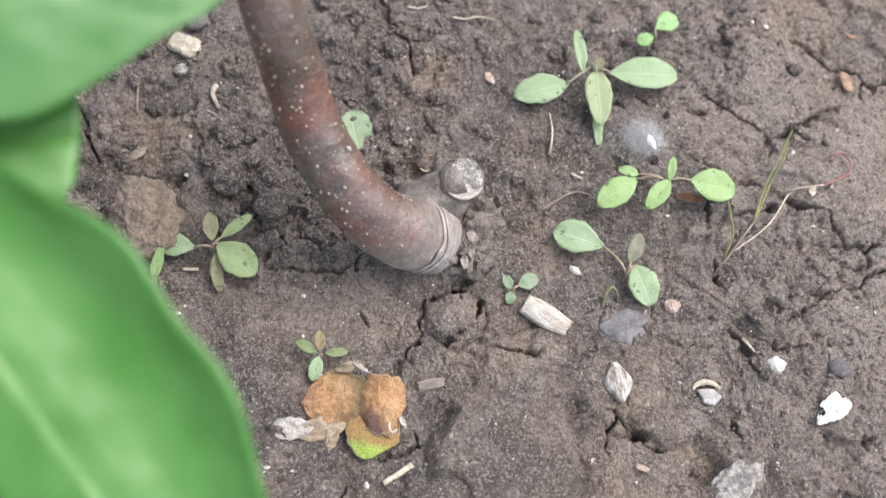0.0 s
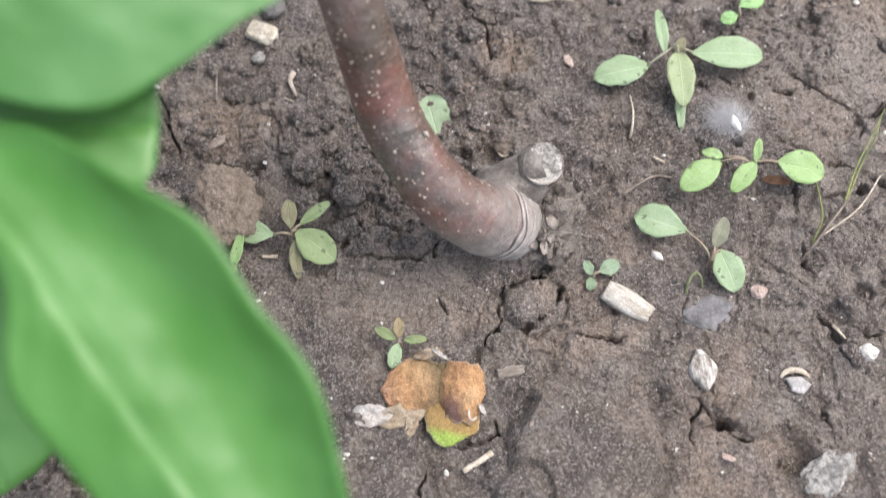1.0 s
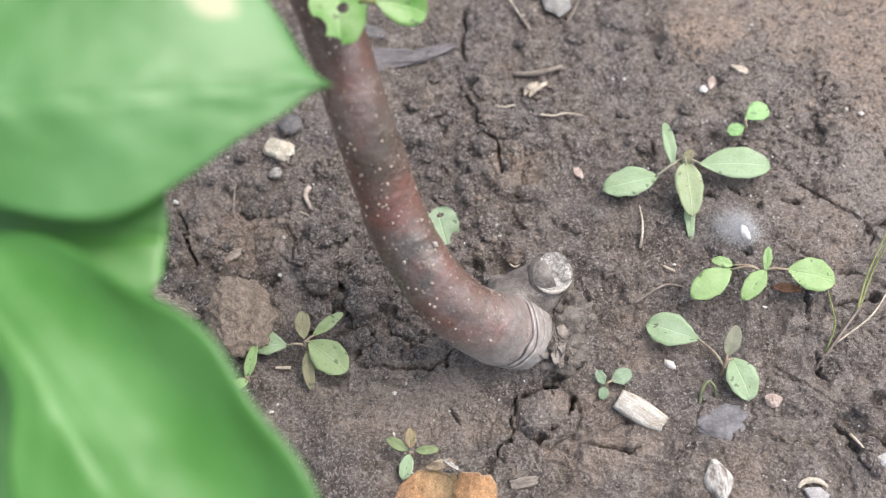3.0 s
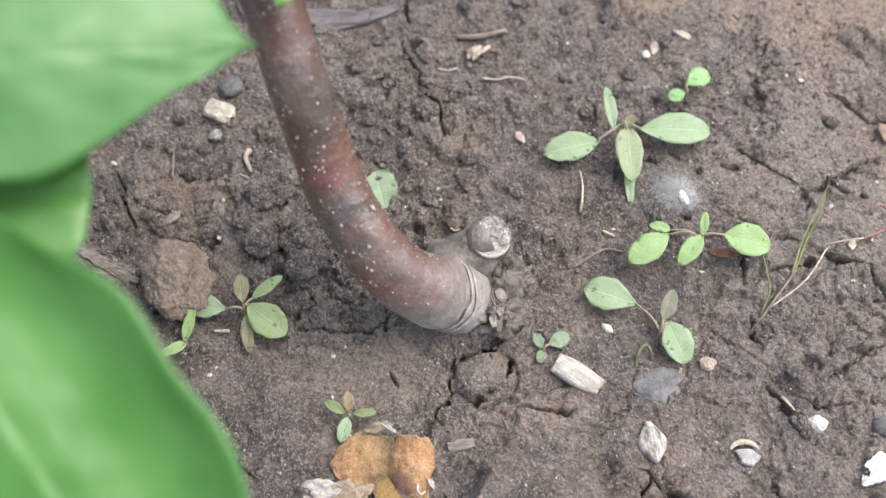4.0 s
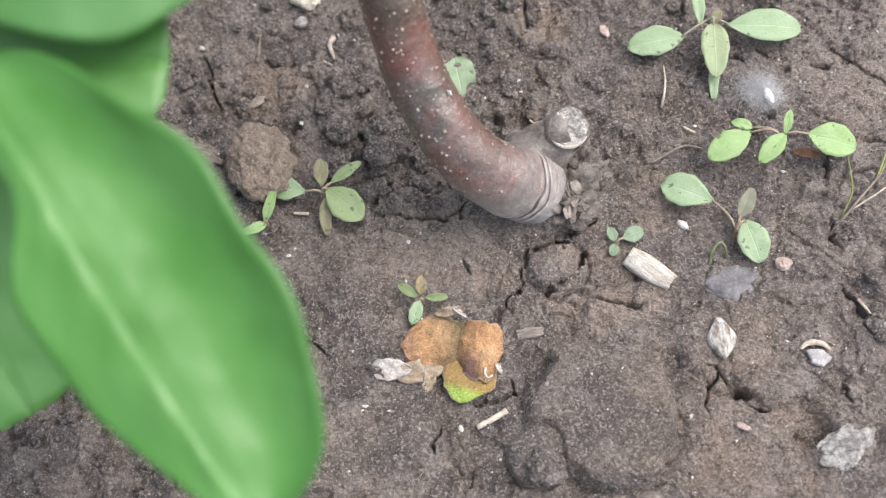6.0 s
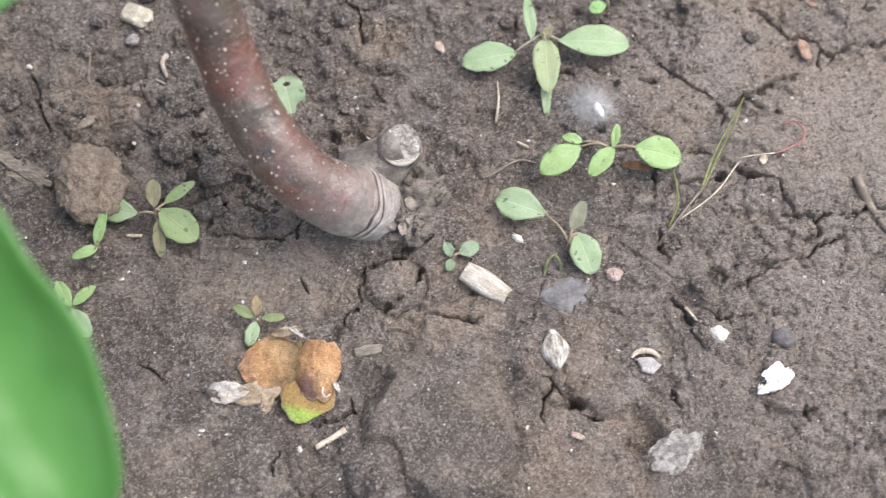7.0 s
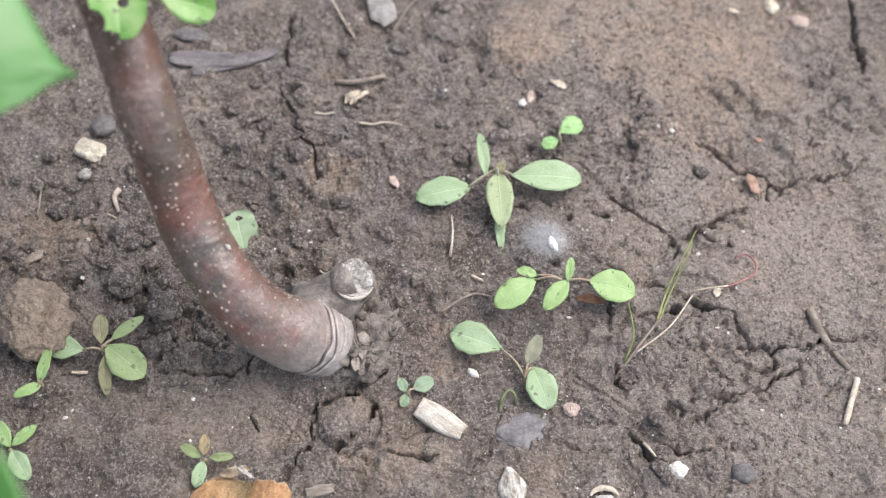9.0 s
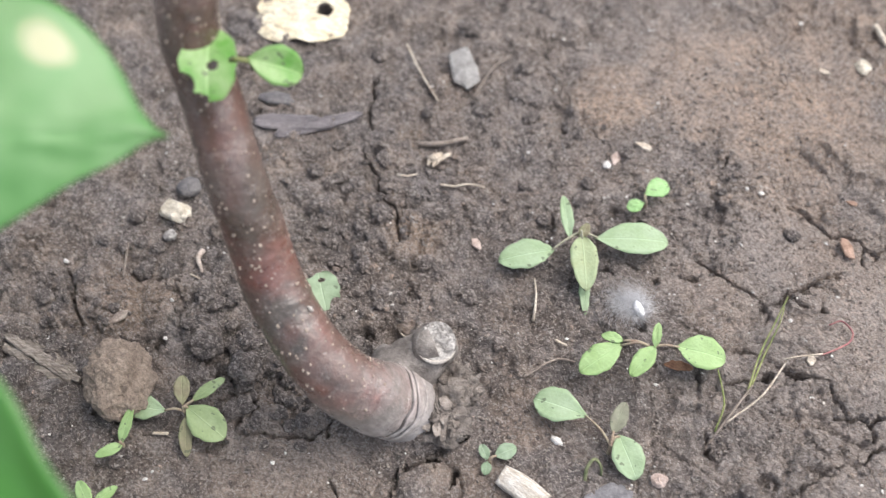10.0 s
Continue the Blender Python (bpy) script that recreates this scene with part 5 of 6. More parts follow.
part("right_lobe", leaf((-0.0322, -0.0216, dz + 0.0010), (-0.0150, -0.0236, dz + 0.0040), 0.0180, (0.08, 0.0, 1), 0.27, 0.0, nu=36, nv=26, curl=0.3, wave=0.03, seed=4, crinkle=0.0010,
     sides=(([0, 0.2, 0.5, 0.8, 0.93, 1], [0.0076, 0.0092, 0.0098, 0.0088, 0.0066, 0.004]), ([0, 0.2, 0.5, 0.8, 0.93, 1], [0.0070, 0.0098, 0.0118, 0.0118, 0.0086, 0.004]))), DEAD_RIGHT, dead)
# dark strip laid in for the shade between the two lobes
part("fold", leaf((-0.0298, -0.0128, dz + 0.0018), (-0.0318, -0.0310, dz + 0.0014), 0.0050, (-0.2, 0.1, 1), 0.02, 0.25, 0.5, 0.3, wave=0.08, nu=26, nv=12, seed=14, crinkle=0.0006), CREASE_SHADE, dead, "dark olive strip for the shade in the crease between the lobes")
part("green_tip", leaf((-0.0312, -0.0245, dz + 0.0016), (-0.0226, -0.0398, dz + 0.0024), 0.0182, (0.05, 0.1, 1), 0.06, 0.06, 0.55, 0.25, curl=0.3, wave=0.03, nu=30, nv=18, seed=6, crinkle=0.0004), DEAD_TIP, dead, "yellow-green leaf tip")
part("dry_tail", leaf((-0.0465, -0.0312, dz + 0.0025), (-0.0606, -0.0316, dz + 0.0012), 0.0078, (0.2, -0.4, 1), 0.06, 0.3, 0.6, 0.35, wave=0.1, nu=20, nv=10, seed=8, crinkle=0.0007), PALE_DRY, dead, "grey papery shrivelled tip")
part("dry_flap", leaf((-0.0345, -0.0285, dz + 0.0012), (-0.0525, -0.0336, dz + 0.0012), 0.0082, (0.2, -0.4, 1), 0.05, 0.1, 0.5, 0.4, wave=0.06, nu=20, nv=8, seed=18, crinkle=0.0004), TAN_DRY, dead)
part("dry_flap", leaf((-0.0396, -0.0297, dz + 0.001), (-0.0414, -0.0390, dz), 0.0042, (0.1, -0.1, 1), 0.05, 0.1, 0.5, 0.4, wave=0.08, nu=16, nv=8, seed=19, crinkle=0.001), TAN_DRY, dead)
part("dry_edge", leaf((-0.0404, -0.0114, dz + 0.0055), (-0.0294, -0.0093, dz + 0.006), 0.0036, (0.2, -0.6, 1), 0.1, 0.3, 0.4, 0.6, wave=0.15, crinkle=0.001), TAN_DRY, dead)
part("dry_edge", leaf((-0.0338, -0.0093, dz + 0.007), (-0.0275, -0.0136, dz + 0.008), 0.0014, (0.2, -0.3, 1), 0.1, 0.3, 0.4, 0.6, wave=0.15, crinkle=0.0006), PALE_DRY, dead)
part("curled_shred", rod([(-0.0208, -0.0306, dz + 0.0068), (-0.0208, -0.0328, dz + 0.007), (-0.0196, -0.0342, dz + 0.0068), (-0.0182, -0.0330, dz + 0.0065)], 0.0004, 0.0003, 14, 6, 0.3), PALE_DRY, dead, "pale curled shred")
part("dry_edge", leaf((-0.0174, -0.0282, dz + 0.005), (-0.0151, -0.0322, dz + 0.005), 0.0018, (0.4, -0.3, 1), 0.1, 0.3, 0.4, 0.6, wave=0.15, crinkle=0.0006), PALE_DRY, dead)

CREAM = plain("cream_dry_leaf", (0.66, 0.57, 0.4), (0.8, 0.75, 0.6), 120, 0.75)
yl = thing("dry_leaf", "cream papery dry leaf with eaten holes", "dead leaf")
yz = ground_z(-0.0628, 0.2252)
part("blade", leaf((-0.0818, 0.2249, yz + 0.004), (-0.0403, 0.2223, yz + 0.005), 0.030, (0, -0.1, 1), 0.06, 0.05, 0.45, 0.28, wave=0.05, nu=64, nv=44, seed=11, crinkle=0.0013,
     hole=[(0.42, 0.2, 0.05, 0.05), (0.74, 0.38, 0.09, 0.13), (0.6, 0.02, 0.08, 0.07), (0.1, 0.05, 0.06, 0.12)]), CREAM, yl)


RUSSET = plain("russet_dry_leaf", (0.2, 0.1, 0.06), (0.34, 0.19, 0.11), 200, 0.7)
scrap_leaf = thing("leaf_scrap", "narrow russet dry leaf scrap under a seedling", "dead leaf")
scrap_at = ground_z(0.0905, 0.0553) + 0.0018
part("blade", leaf((0.0862, 0.0556, scrap_at), (0.0965, 0.0540, scrap_at), 0.0036, (0.1, -0.2, 1), 0.06, 0.15, 0.45, 0.6, wave=0.1, seed=31, crinkle=0.0005), RUSSET, scrap_leaf)


# ---------------------------------------------------------------- stones, chips and husks
CHIP = plain("bleached_wood", (0.62, 0.54, 0.44), (0.93, 0.9, 0.84), 190, 0.8, 0.002, stretch=(0.8, 3.5, 3.5))
BLACK = plain("dark_slate", (0.16, 0.156, 0.165), (0.24, 0.235, 0.245), 120, 0.75)
HUSK = plain("silvery_husk", (0.27, 0.22, 0.18), (0.88, 0.86, 0.82), 330, 0.5, 0.0015, stretch=(1.6, 0.6, 1))
WHITE = plain("chalk_white", (0.7, 0.67, 0.62), (0.85, 0.84, 0.82), 400, 0.8)
SHELL = plain("white_shell", (0.82, 0.82, 0.82), (0.9, 0.9, 0.9), 200, 0.45)
CLOD = plain("brown_clod", (0.27, 0.215, 0.175), (0.43, 0.35, 0.285), 190, 0.95, 0.003)
LIME = plain("cream_stone", (0.5, 0.44, 0.34), (0.75, 0.7, 0.6), 260, 0.85, 0.001)
GREYP = plain("grey_pebble", (0.12, 0.115, 0.12), (0.2, 0.19, 0.19), 160, 0.8)
ROTTEN = plain("rotten_wood", (0.27, 0.235, 0.205), (0.5, 0.44, 0.385), 140, 0.9, 0.0015, stretch=(1, 7, 7))
CRUMBLY = plain("pale_crumbly_stone", (0.28, 0.26, 0.25), (0.68, 0.66, 0.63), 380, 0.95, 0.0025)
TWIGM = plain("dry_twig", (0.21, 0.175, 0.15), (0.38, 0.325, 0.28), 200, 0.8, stretch=(1, 1, 4))
STRAW = plain("pale_straw", (0.5, 0.42, 0.33), (0.72, 0.65, 0.55), 200, 0.7)
ORANGE = plain("orange_bark_flake", (0.29, 0.185, 0.135), (0.46, 0.32, 0.25), 200, 0.8)
PINK = plain("pinkish_flake", (0.42, 0.32, 0.275), (0.58, 0.48, 0.43), 200, 0.8)


def block(size, seed):
    """A split splinter of wood: a worn block with fibrous grooves and ragged ends."""
    bm = bmesh.new()
    nx, ring = 26, 16
    off = Vector((seed * 1.7, seed * 0.9, 0))
    rows = []
    for i in range(nx + 1):
        u = i / nx * 2 - 1
        row = []
        for k in range(ring):
            w = 2 * math.pi * k / ring
            c, d = math.cos(w), math.sin(w)
            r = (abs(c) ** 4 + abs(d) ** 4) ** -0.25
            g = 1 + 0.16 * noise.noise(Vector((u * 1.2, c * 3, d * 3)) + off) + 0.12 * noise.noise(Vector((u * 0.6, c * 8, d * 8)) + off)
            taper = 0.86 + 0.14 * math.sin((u + 1) * 1.7) - 0.12 * max(0, u)
            x = u * size[0] / 2 * (1 + (0.11 * noise.noise(Vector((c * 2.2, d * 2.2, u)) + off) if abs(u) > 0.6 else 0))
            row.append(bm.verts.new((x, c * r * g * taper * size[1] / 2, d * r * g * taper * size[2] / 2)))
        rows.append(row)
    for a, b in zip(rows, rows[1:]):
        for k in range(ring):
            bm.faces.new((a[k], a[(k + 1) % ring], b[(k + 1) % ring], b[k]))
    for row, sgn in ((rows[0], -1), (rows[-1], 1)):
        m = bm.verts.new((sgn * size[0] / 2 * 0.97, 0, 0))
        for k in range(ring):
            bm.faces.new((row[k], row[(k + 1) % ring], m))
    return bm


def rest_flat(ob, x, y, size, rz):
    """Lays a thin chip on the high spots of the soil under it."""
    r = 0.42 * min(size[0], size[1])
    spots = [ground_z(x + r * math.cos(a), y + r * math.sin(a)) for a in (0, 1.05, 2.1, 3.14, 4.19, 5.24)] + [ground_z(x, y)]
    ob.matrix_world = pose(x, y, max(spots) + 0.0001, 0, 0, rz)


def lump(name, label, category, material, x, y, size, seed, sink=0.3, rz=0.0, rough=0.25, angular=0.0, detail=3, rx=0.0, ry=0.0, group=""):
    if name == "flake":
        ob = part(name, shard(size[0], size[1], min(size[2], 0.0007), seed, 7, 0.06), material, smooth=False)
        rest_flat(ob, x, y, size, rz)
        return tagged(ob, label, category, group)
    ob = part(name, rock(size, seed, rough, detail, angular=angular), material, smooth=not angular)
    lay(ob, x, y, sink, rx, ry, rz)
    return tagged(ob, label, category, group)


lump("clod", "large round brown clod of dry earth", "clod", CLOD, -0.1096, 0.0440, (0.0235, 0.0300, 0.024), 3, 0.2, 10, 0.2, detail=6)
lump("stone", "cream white angular stone on dark soil", "stone", LIME, -0.1018, 0.1203, (0.0135, 0.0115, 0.010), 21, 0.3, -20, 0.35, 1.0)
lump("stone", "smooth dark grey stone beside a cream one", "stone", GREYP, -0.0980, 0.1309, (0.010, 0.010, 0.008), 22, 0.3, 30, 0.12, 0.5)
lump("stone", "flat dark slate stone half sunk in soil", "stone", BLACK, 0.0647, 0.0056, (0.0200, 0.0150, 0.0045), 27, 0.5, 8, 0.2, 0.6, 4)
tagged(lay(part("wood_chip", block((0.0180, 0.0084, 0.0060), 33), CHIP), 0.0352, 0.0088, 0.25, 14, 4, -31), "bleached split wood chip with ragged ends", "wood chip")
lump("pebble", "small round chalk white pebble", "pebble", WHITE, 0.1176, -0.0091, (0.0068, 0.0066, 0.006), 41, 0.3, 0, 0.22, 0.3, 4)
lump("pebble", "dark bluish pebble half buried", "pebble", GREYP, 0.1404, -0.0102, (0.009, 0.007, 0.005), 44, 0.45, 0, 0.2)
lump("pebble", "pale pinkish crumb of stone", "pebble", PINK, 0.0822, 0.0132, (0.0058, 0.0058, 0.0036), 45, 0.35, 0, 0.3, 0.4)
lump("pebble", "small white crumb of stone", "pebble", WHITE, 0.0474, 0.0275, (0.0046, 0.0030, 0.003), 46, 0.3, -40, 0.2)
lump("stone", "pale crumbly stone sunk in loose soil", "stone", CRUMBLY, 0.0998, -0.0505, (0.024, 0.013, 0.008), 47, 0.66, 28, 0.5, 0.5, 4)
lump("pebble", "small grey crumb stone on dark soil", "pebble", CRUMBLY, -0.1023, 0.1086, (0.0054, 0.0058, 0.004), 48, 0.3, 0, 0.2, 0.5)
lump("clod", "grey clod of earth by a seedling", "clod", SOIL, -0.0649, 0.0501, (0.011, 0.012, 0.010), 51, 0.35, 0, 0.3, 0, 4)
lump("clod", "small grey clod of earth", "clod", SOIL, 0.1133, -0.0024, (0.0062, 0.0058, 0.005), 53, 0.3, 0, 0.3)
rot = thing("rotten_wood", "flat grey rotten wood split into splinters", "wood chip")
rot_z = ground_z(-0.1427, 0.0558)
for q, (ax, ay, bx, by, w, up) in enumerate([(-0.1580, 0.0648, -0.1288, 0.0475, 0.0042, 0.0022), (-0.1546, 0.0597, -0.1323, 0.0465, 0.0036, 0.0012), (-0.1585, 0.0615, -0.1416, 0.0508, 0.0038, 0.0008), (-0.1509, 0.0635, -0.1278, 0.0507, 0.0030, 0.0010), (-0.1449, 0.0562, -0.1261, 0.0467, 0.0026, 0.0026)]):
    part("splinter", leaf((ax, ay, rot_z + up), (bx, by, rot_z + up), w, (0.1, 0.1, 1), 0.02, -0.15, 0.5, 0.22, thick=0.0014, wave=0.08, nu=26, nv=8, seed=q + 40, crinkle=0.0012), ROTTEN, rot)
tagged(lay(part("wood_chip", block((0.0095, 0.0040, 0.003), 56), ROTTEN), -0.0061, -0.0155, 0.3, 5, 0, 12), "small grey rotten wood fragment", "wood chip")
lump("flake", "orange bark flake lying on soil", "flake", ORANGE, 0.1615, 0.1092, (0.0060, 0.0128, 0.0025), 163, 0.3, 10, 0.2, 0.6)
lump("flake", "pinkish dry flake on soil", "flake", PINK, 0.0181, 0.1086, (0.0042, 0.0070, 0.0025), 58, 0.3, 30, 0.2, 0.6)
lump("flake", "thin grey flake of stone", "flake", plain("grey_flake", (0.22, 0.212, 0.205), (0.34, 0.33, 0.318), 150, 0.6), 0.0116, 0.1965, (0.0165, 0.0260, 0.0018), 59, 0.25, 10, 0.15, 0.9)
lump("flake", "dark grey flake behind the stem", "flake", GREYP, -0.0685, 0.1785, (0.0190, 0.0085, 0.003), 60, 0.3, -10, 0.15, 0.5)
husk = thing("husk_scrap", "cream shredded scrap of husk on soil", "husk")
husk_z = ground_z(0.0010, 0.1488) + 0.0012
for q, (ax, ay, bx, by, w) in enumerate([(-0.0026, 0.1453, 0.0018, 0.1522, 0.0022), (-0.0003, 0.1448, 0.0032, 0.1517, 0.0026), (0.0006, 0.1465, 0.0069, 0.1512, 0.0018), (-0.0023, 0.1498, 0.0010, 0.1476, 0.0018)]):
    part("shred", leaf((ax, ay, husk_z), (bx, by, husk_z + 0.0006 * q), w, (0.2 * q - 0.3, -0.2, 1), 0.1, 0.3, 0.5, 0.4, wave=0.15, seed=q + 60, crinkle=0.0008), STRAW, husk)
lump("pebble", "chalk white scrap by the upper soil", "pebble", WHITE, 0.0709, 0.1479, (0.0032, 0.0036, 0.002), 62, 0.3, 0, 0.3)
lump("flake", "pinkish pale flake of husk", "flake", PINK, 0.0747, 0.1508, (0.0046, 0.0085, 0.002), 63, 0.3, -30, 0.3)
lump("flake", "cream curled scrap of husk", "flake", STRAW, 0.0858, 0.1557, (0.0085, 0.0042, 0.002), 64, 0.3, -25, 0.4)
lump("stone", "whitish angular stone on brown soil", "stone", LIME, 0.1823, 0.2010, (0.0085, 0.0085, 0.005), 65, 0.3, 0, 0.25, 0.8)
lump("pebble", "pinkish pebble on brown soil", "pebble", PINK, 0.1947, 0.1937, (0.0085, 0.0070, 0.004), 66, 0.35, 0, 0.25)
lump("flake", "cream elongated scrap of wood", "flake", STRAW, 0.1651, 0.1969, (0.0078, 0.0034, 0.0022), 67, 0.3, -20, 0.25)
lump("flake", "orange scrap of bark", "flake", ORANGE, 0.1676, 0.1309, (0.0056, 0.0026, 0.002), 68, 0.3, -15, 0.25)
lump("flake", "small cream husk by a bent stem", "flake", STRAW, 0.1397, 0.0590, (0.0034, 0.0058, 0.002), 69, 0.3, -20, 0.3)
lump("flake", "pale pink scrap on soil", "flake", PINK, 0.0664, -0.0455, (0.0068, 0.0030, 0.002), 70, 0.3, -20, 0.3)
lump("flake", "grey curled dry leaf scrap", "flake", plain("grey_brown_scrap", (0.25, 0.2, 0.17), (0.42, 0.36, 0.31), 200, 0.8), -0.1157, 0.0715, (0.012, 0.0048, 0.003), 71, 0.25, 40, 0.3)

scrap = thing("bark_scrap", "curled grey bark scrap with pale edge beside a stub", "bark scrap")
scrap_z = ground_z(-0.0079, 0.0705) + 0.0015
part("curl", leaf((-0.0113, 0.0719, scrap_z), (-0.0032, 0.0710, scrap_z + 0.001), 0.0052, (0.0, -0.4, 1), 0.15, 0.2, 0.5, 0.4, wave=0.12, seed=81, crinkle=0.001), FLAKY, scrap)
part("pale_edge", rod([(-0.0096, 0.0686, scrap_z + 0.001), (-0.0075, 0.0674, scrap_z + 0.001), (-0.0041, 0.0695, scrap_z + 0.0015)], 0.0004, 0.0003, 10, 6, 0.4), STRAW, scrap, "pale crescent edge")
lump("clod", "grey clod of earth pressed into the soil", "clod", SOIL, 0.0015, -0.0634, (0.013, 0.012, 0.008), 81, 0.4, 0, 0.3, 0, 5)


# single white crumbs of stone and shell, x, y, size
FLECKS = [
    (-0.1414, 0.0966, 0.0026), (-0.0948, 0.0140, 0.0014), (-0.0970, 0.0114, 0.0018), (-0.0517, 0.0165, 0.0016), (-0.0284, -0.0510, 0.0022), (-0.0624, -0.0446, 0.0024),
    (0.0154, -0.0319, 0.0012), (0.0496, -0.0426, 0.0018), (0.1307, 0.1320, 0.0024), (0.0707, 0.1323, 0.0012), (0.1254, 0.1341, 0.0018), (0.0835, 0.0490, 0.0018),
    (0.1032, 0.1285, 0.0012), (0.1202, 0.1078, 0.0012), (0.1553, 0.1131, 0.0016), (0.1426, 0.0435, 0.0018), (0.1539, 0.0861, 0.0014), (0.1353, 0.0763, 0.0018),
    (0.1571, 0.0108, 0.0016), (0.0818, -0.0155, 0.0012), (-0.0145, 0.0847, 0.0016), (-0.0134, 0.0798, 0.0014), (-0.0190, 0.0958, 0.0014), (0.0519, 0.0669, 0.0016),
]
FLECKS += [
    (-0.0516, 0.0017, 0.0012), (-0.0971, 0.0640, 0.0018), (-0.0962, 0.0783, 0.0016), (0.0931, 0.2214, 0.0018), (0.1591, 0.2232, 0.0018), (0.0512, 0.1878, 0.0014),
    (0.0550, 0.2141, 0.0014), (0.0666, 0.2123, 0.0012), (0.0936, 0.1789, 0.0016), (0.0690, 0.1318, 0.0014), (0.1013, 0.1273, 0.0012), (0.0387, 0.1530, 0.0016),
    (0.0719, 0.1227, 0.0012), (0.1265, 0.1807, 0.0012), (0.0028, 0.1891, 0.0014), (-0.0634, -0.0460, 0.0012), (0.1503, 0.0126, 0.0016), (0.1379, 0.0442, 0.0018),
]
for q, (fx, fy, fd) in enumerate(FLECKS):
    lump("grit", "small white crumb of stone on dry soil", "grit", WHITE, fx, fy, (fd * 1.15, fd * (0.55 + 0.4 * hashed(q, 3, 7)), fd * 0.6), 300 + q, 0.25, 360 * hashed(q, 5, 9), 0.3, 0.6, 2, group="white grit")

# clods of earth that stand out singly, x, y, size
SINGLE_CLODS = [
    (-0.0203, 0.1477, 0.0060), (-0.0256, 0.2044, 0.0068), (0.0132, 0.2216, 0.0100), (0.0792, 0.1527, 0.0052), (0.0566, 0.1679, 0.0064), (0.1128, 0.1232, 0.0110), (0.1148, 0.0005, 0.0060),
    (-0.0651, 0.0617, 0.0070), (-0.0821, 0.0617, 0.0120), (-0.0821, 0.0478, 0.0110), (-0.1106, 0.0942, 0.0080), (-0.0996, 0.0930, 0.0072), (-0.0835, 0.0808, 0.0072), (-0.1331, 0.0904, 0.0080),
    (0.0007, 0.1214, 0.0120), (-0.0194, 0.1187, 0.0080), (-0.0326, 0.1135, 0.0068), (-0.0256, 0.0983, 0.0060), (-0.0015, 0.1009, 0.0080), (-0.0391, 0.1083, 0.0056), (-0.0477, 0.1421, 0.0060),
    (-0.0394, 0.1537, 0.0048), (-0.0173, 0.1779, 0.0060), (0.0211, 0.1756, 0.0080), (-0.0028, 0.1751, 0.0068), (0.0380, 0.1976, 0.0060), (0.0401, 0.1730, 0.0068), (0.1410, 0.1143, 0.0060),
]
for q, (fx, fy, fd) in enumerate(SINGLE_CLODS + [(0.0158, 0.0836, 0.0060), (-0.1459, 0.0805, 0.0068), (-0.0890, 0.0687, 0.0048), (-0.1007, 0.1315, 0.0048), (-0.0514, 0.0410, 0.0048), (-0.1072, 0.0165, 0.0048)]):
    lump("clod", "rounded clod of grey-brown earth in crumbly soil", "clod", SOIL, fx, fy, (fd * 1.1, fd * 0.95, fd * 0.7), 500 + q, 0.42, 360 * hashed(q, 11, 4), 0.35, 0.0, 4, group="single clods")


def loose_clods():
    """Broken clods heaped in the crumbly places."""
    rng = random.Random(31)
    spots = [(-0.0647, 0.0547, 0.014, 26), (-0.0742, 0.0398, 0.010, 10), (-0.0746, 0.0760, 0.014, 10), (-0.0482, 0.0388, 0.010, 14), (-0.0570, 0.0689, 0.010, 8), (-0.0280, 0.1033, 0.014, 10), (-0.0287, 0.1341, 0.018, 10), (0.1137, -0.0041, 0.008, 6), (-0.1292, 0.0726, 0.016, 8), (0.0426, 0.1382, 0.014, 10), (0.0608, 0.1675, 0.006, 4), (0.1141, 0.1329, 0.008, 6), (0.0834, 0.1227, 0.010, 5), (-0.1080, 0.1132, 0.016, 8)]
    for x, y, r, count in spots:
        for k in range(count):
            d = rng.uniform(0.0028, 0.0075) * (0.7 + 0.6 * rng.random())
            size = (d, d * rng.uniform(0.7, 1.0), d * rng.uniform(0.55, 0.85))
            lump("clod", "small broken clod of grey-brown earth", "clod", SOIL, x + rng.gauss(0, r * 0.7), y + rng.gauss(0, r * 0.7), size, 100 + rng.randrange(900), 0.35, rng.uniform(0, 360), 0.3, 0.55, 3, group="loose clods")


loose_clods()

# seed husk, almond-shaped and silvery
hz = rock((0.0098, 0.0150, 0.0062), 72, 0.10, 4)
for v in hz.verts:
    v.co.x *= 1 - 0.55 * abs(v.co.y / 0.0075) ** 1.6
tagged(lay(part("seed_husk", hz, HUSK), 0.0592, -0.0164, 0.25, 0, 0, 8), "silvery pointed seed husk with peeling streaks", "seed husk")

# open half husk: dark hollow between a cream rim and a grey cup
half = thing("open_husk", "split empty husk with cream lip and grey cup", "seed husk")
cup_ob = part("cup", shard(0.0108, 0.0078, 0.0009, 23, 6, 0.08), plain("grey_husk", (0.4, 0.38, 0.38), (0.58, 0.56, 0.56), 200, 0.6), half, "smooth grey husk cup", smooth=False)
cup_z = max(ground_z(0.0921, -0.0211), ground_z(0.0944, -0.0219), ground_z(0.0894, -0.0219))
cup_ob.matrix_world = pose(0.0921, -0.0207, cup_z + 0.0006, 6, 0, -12)


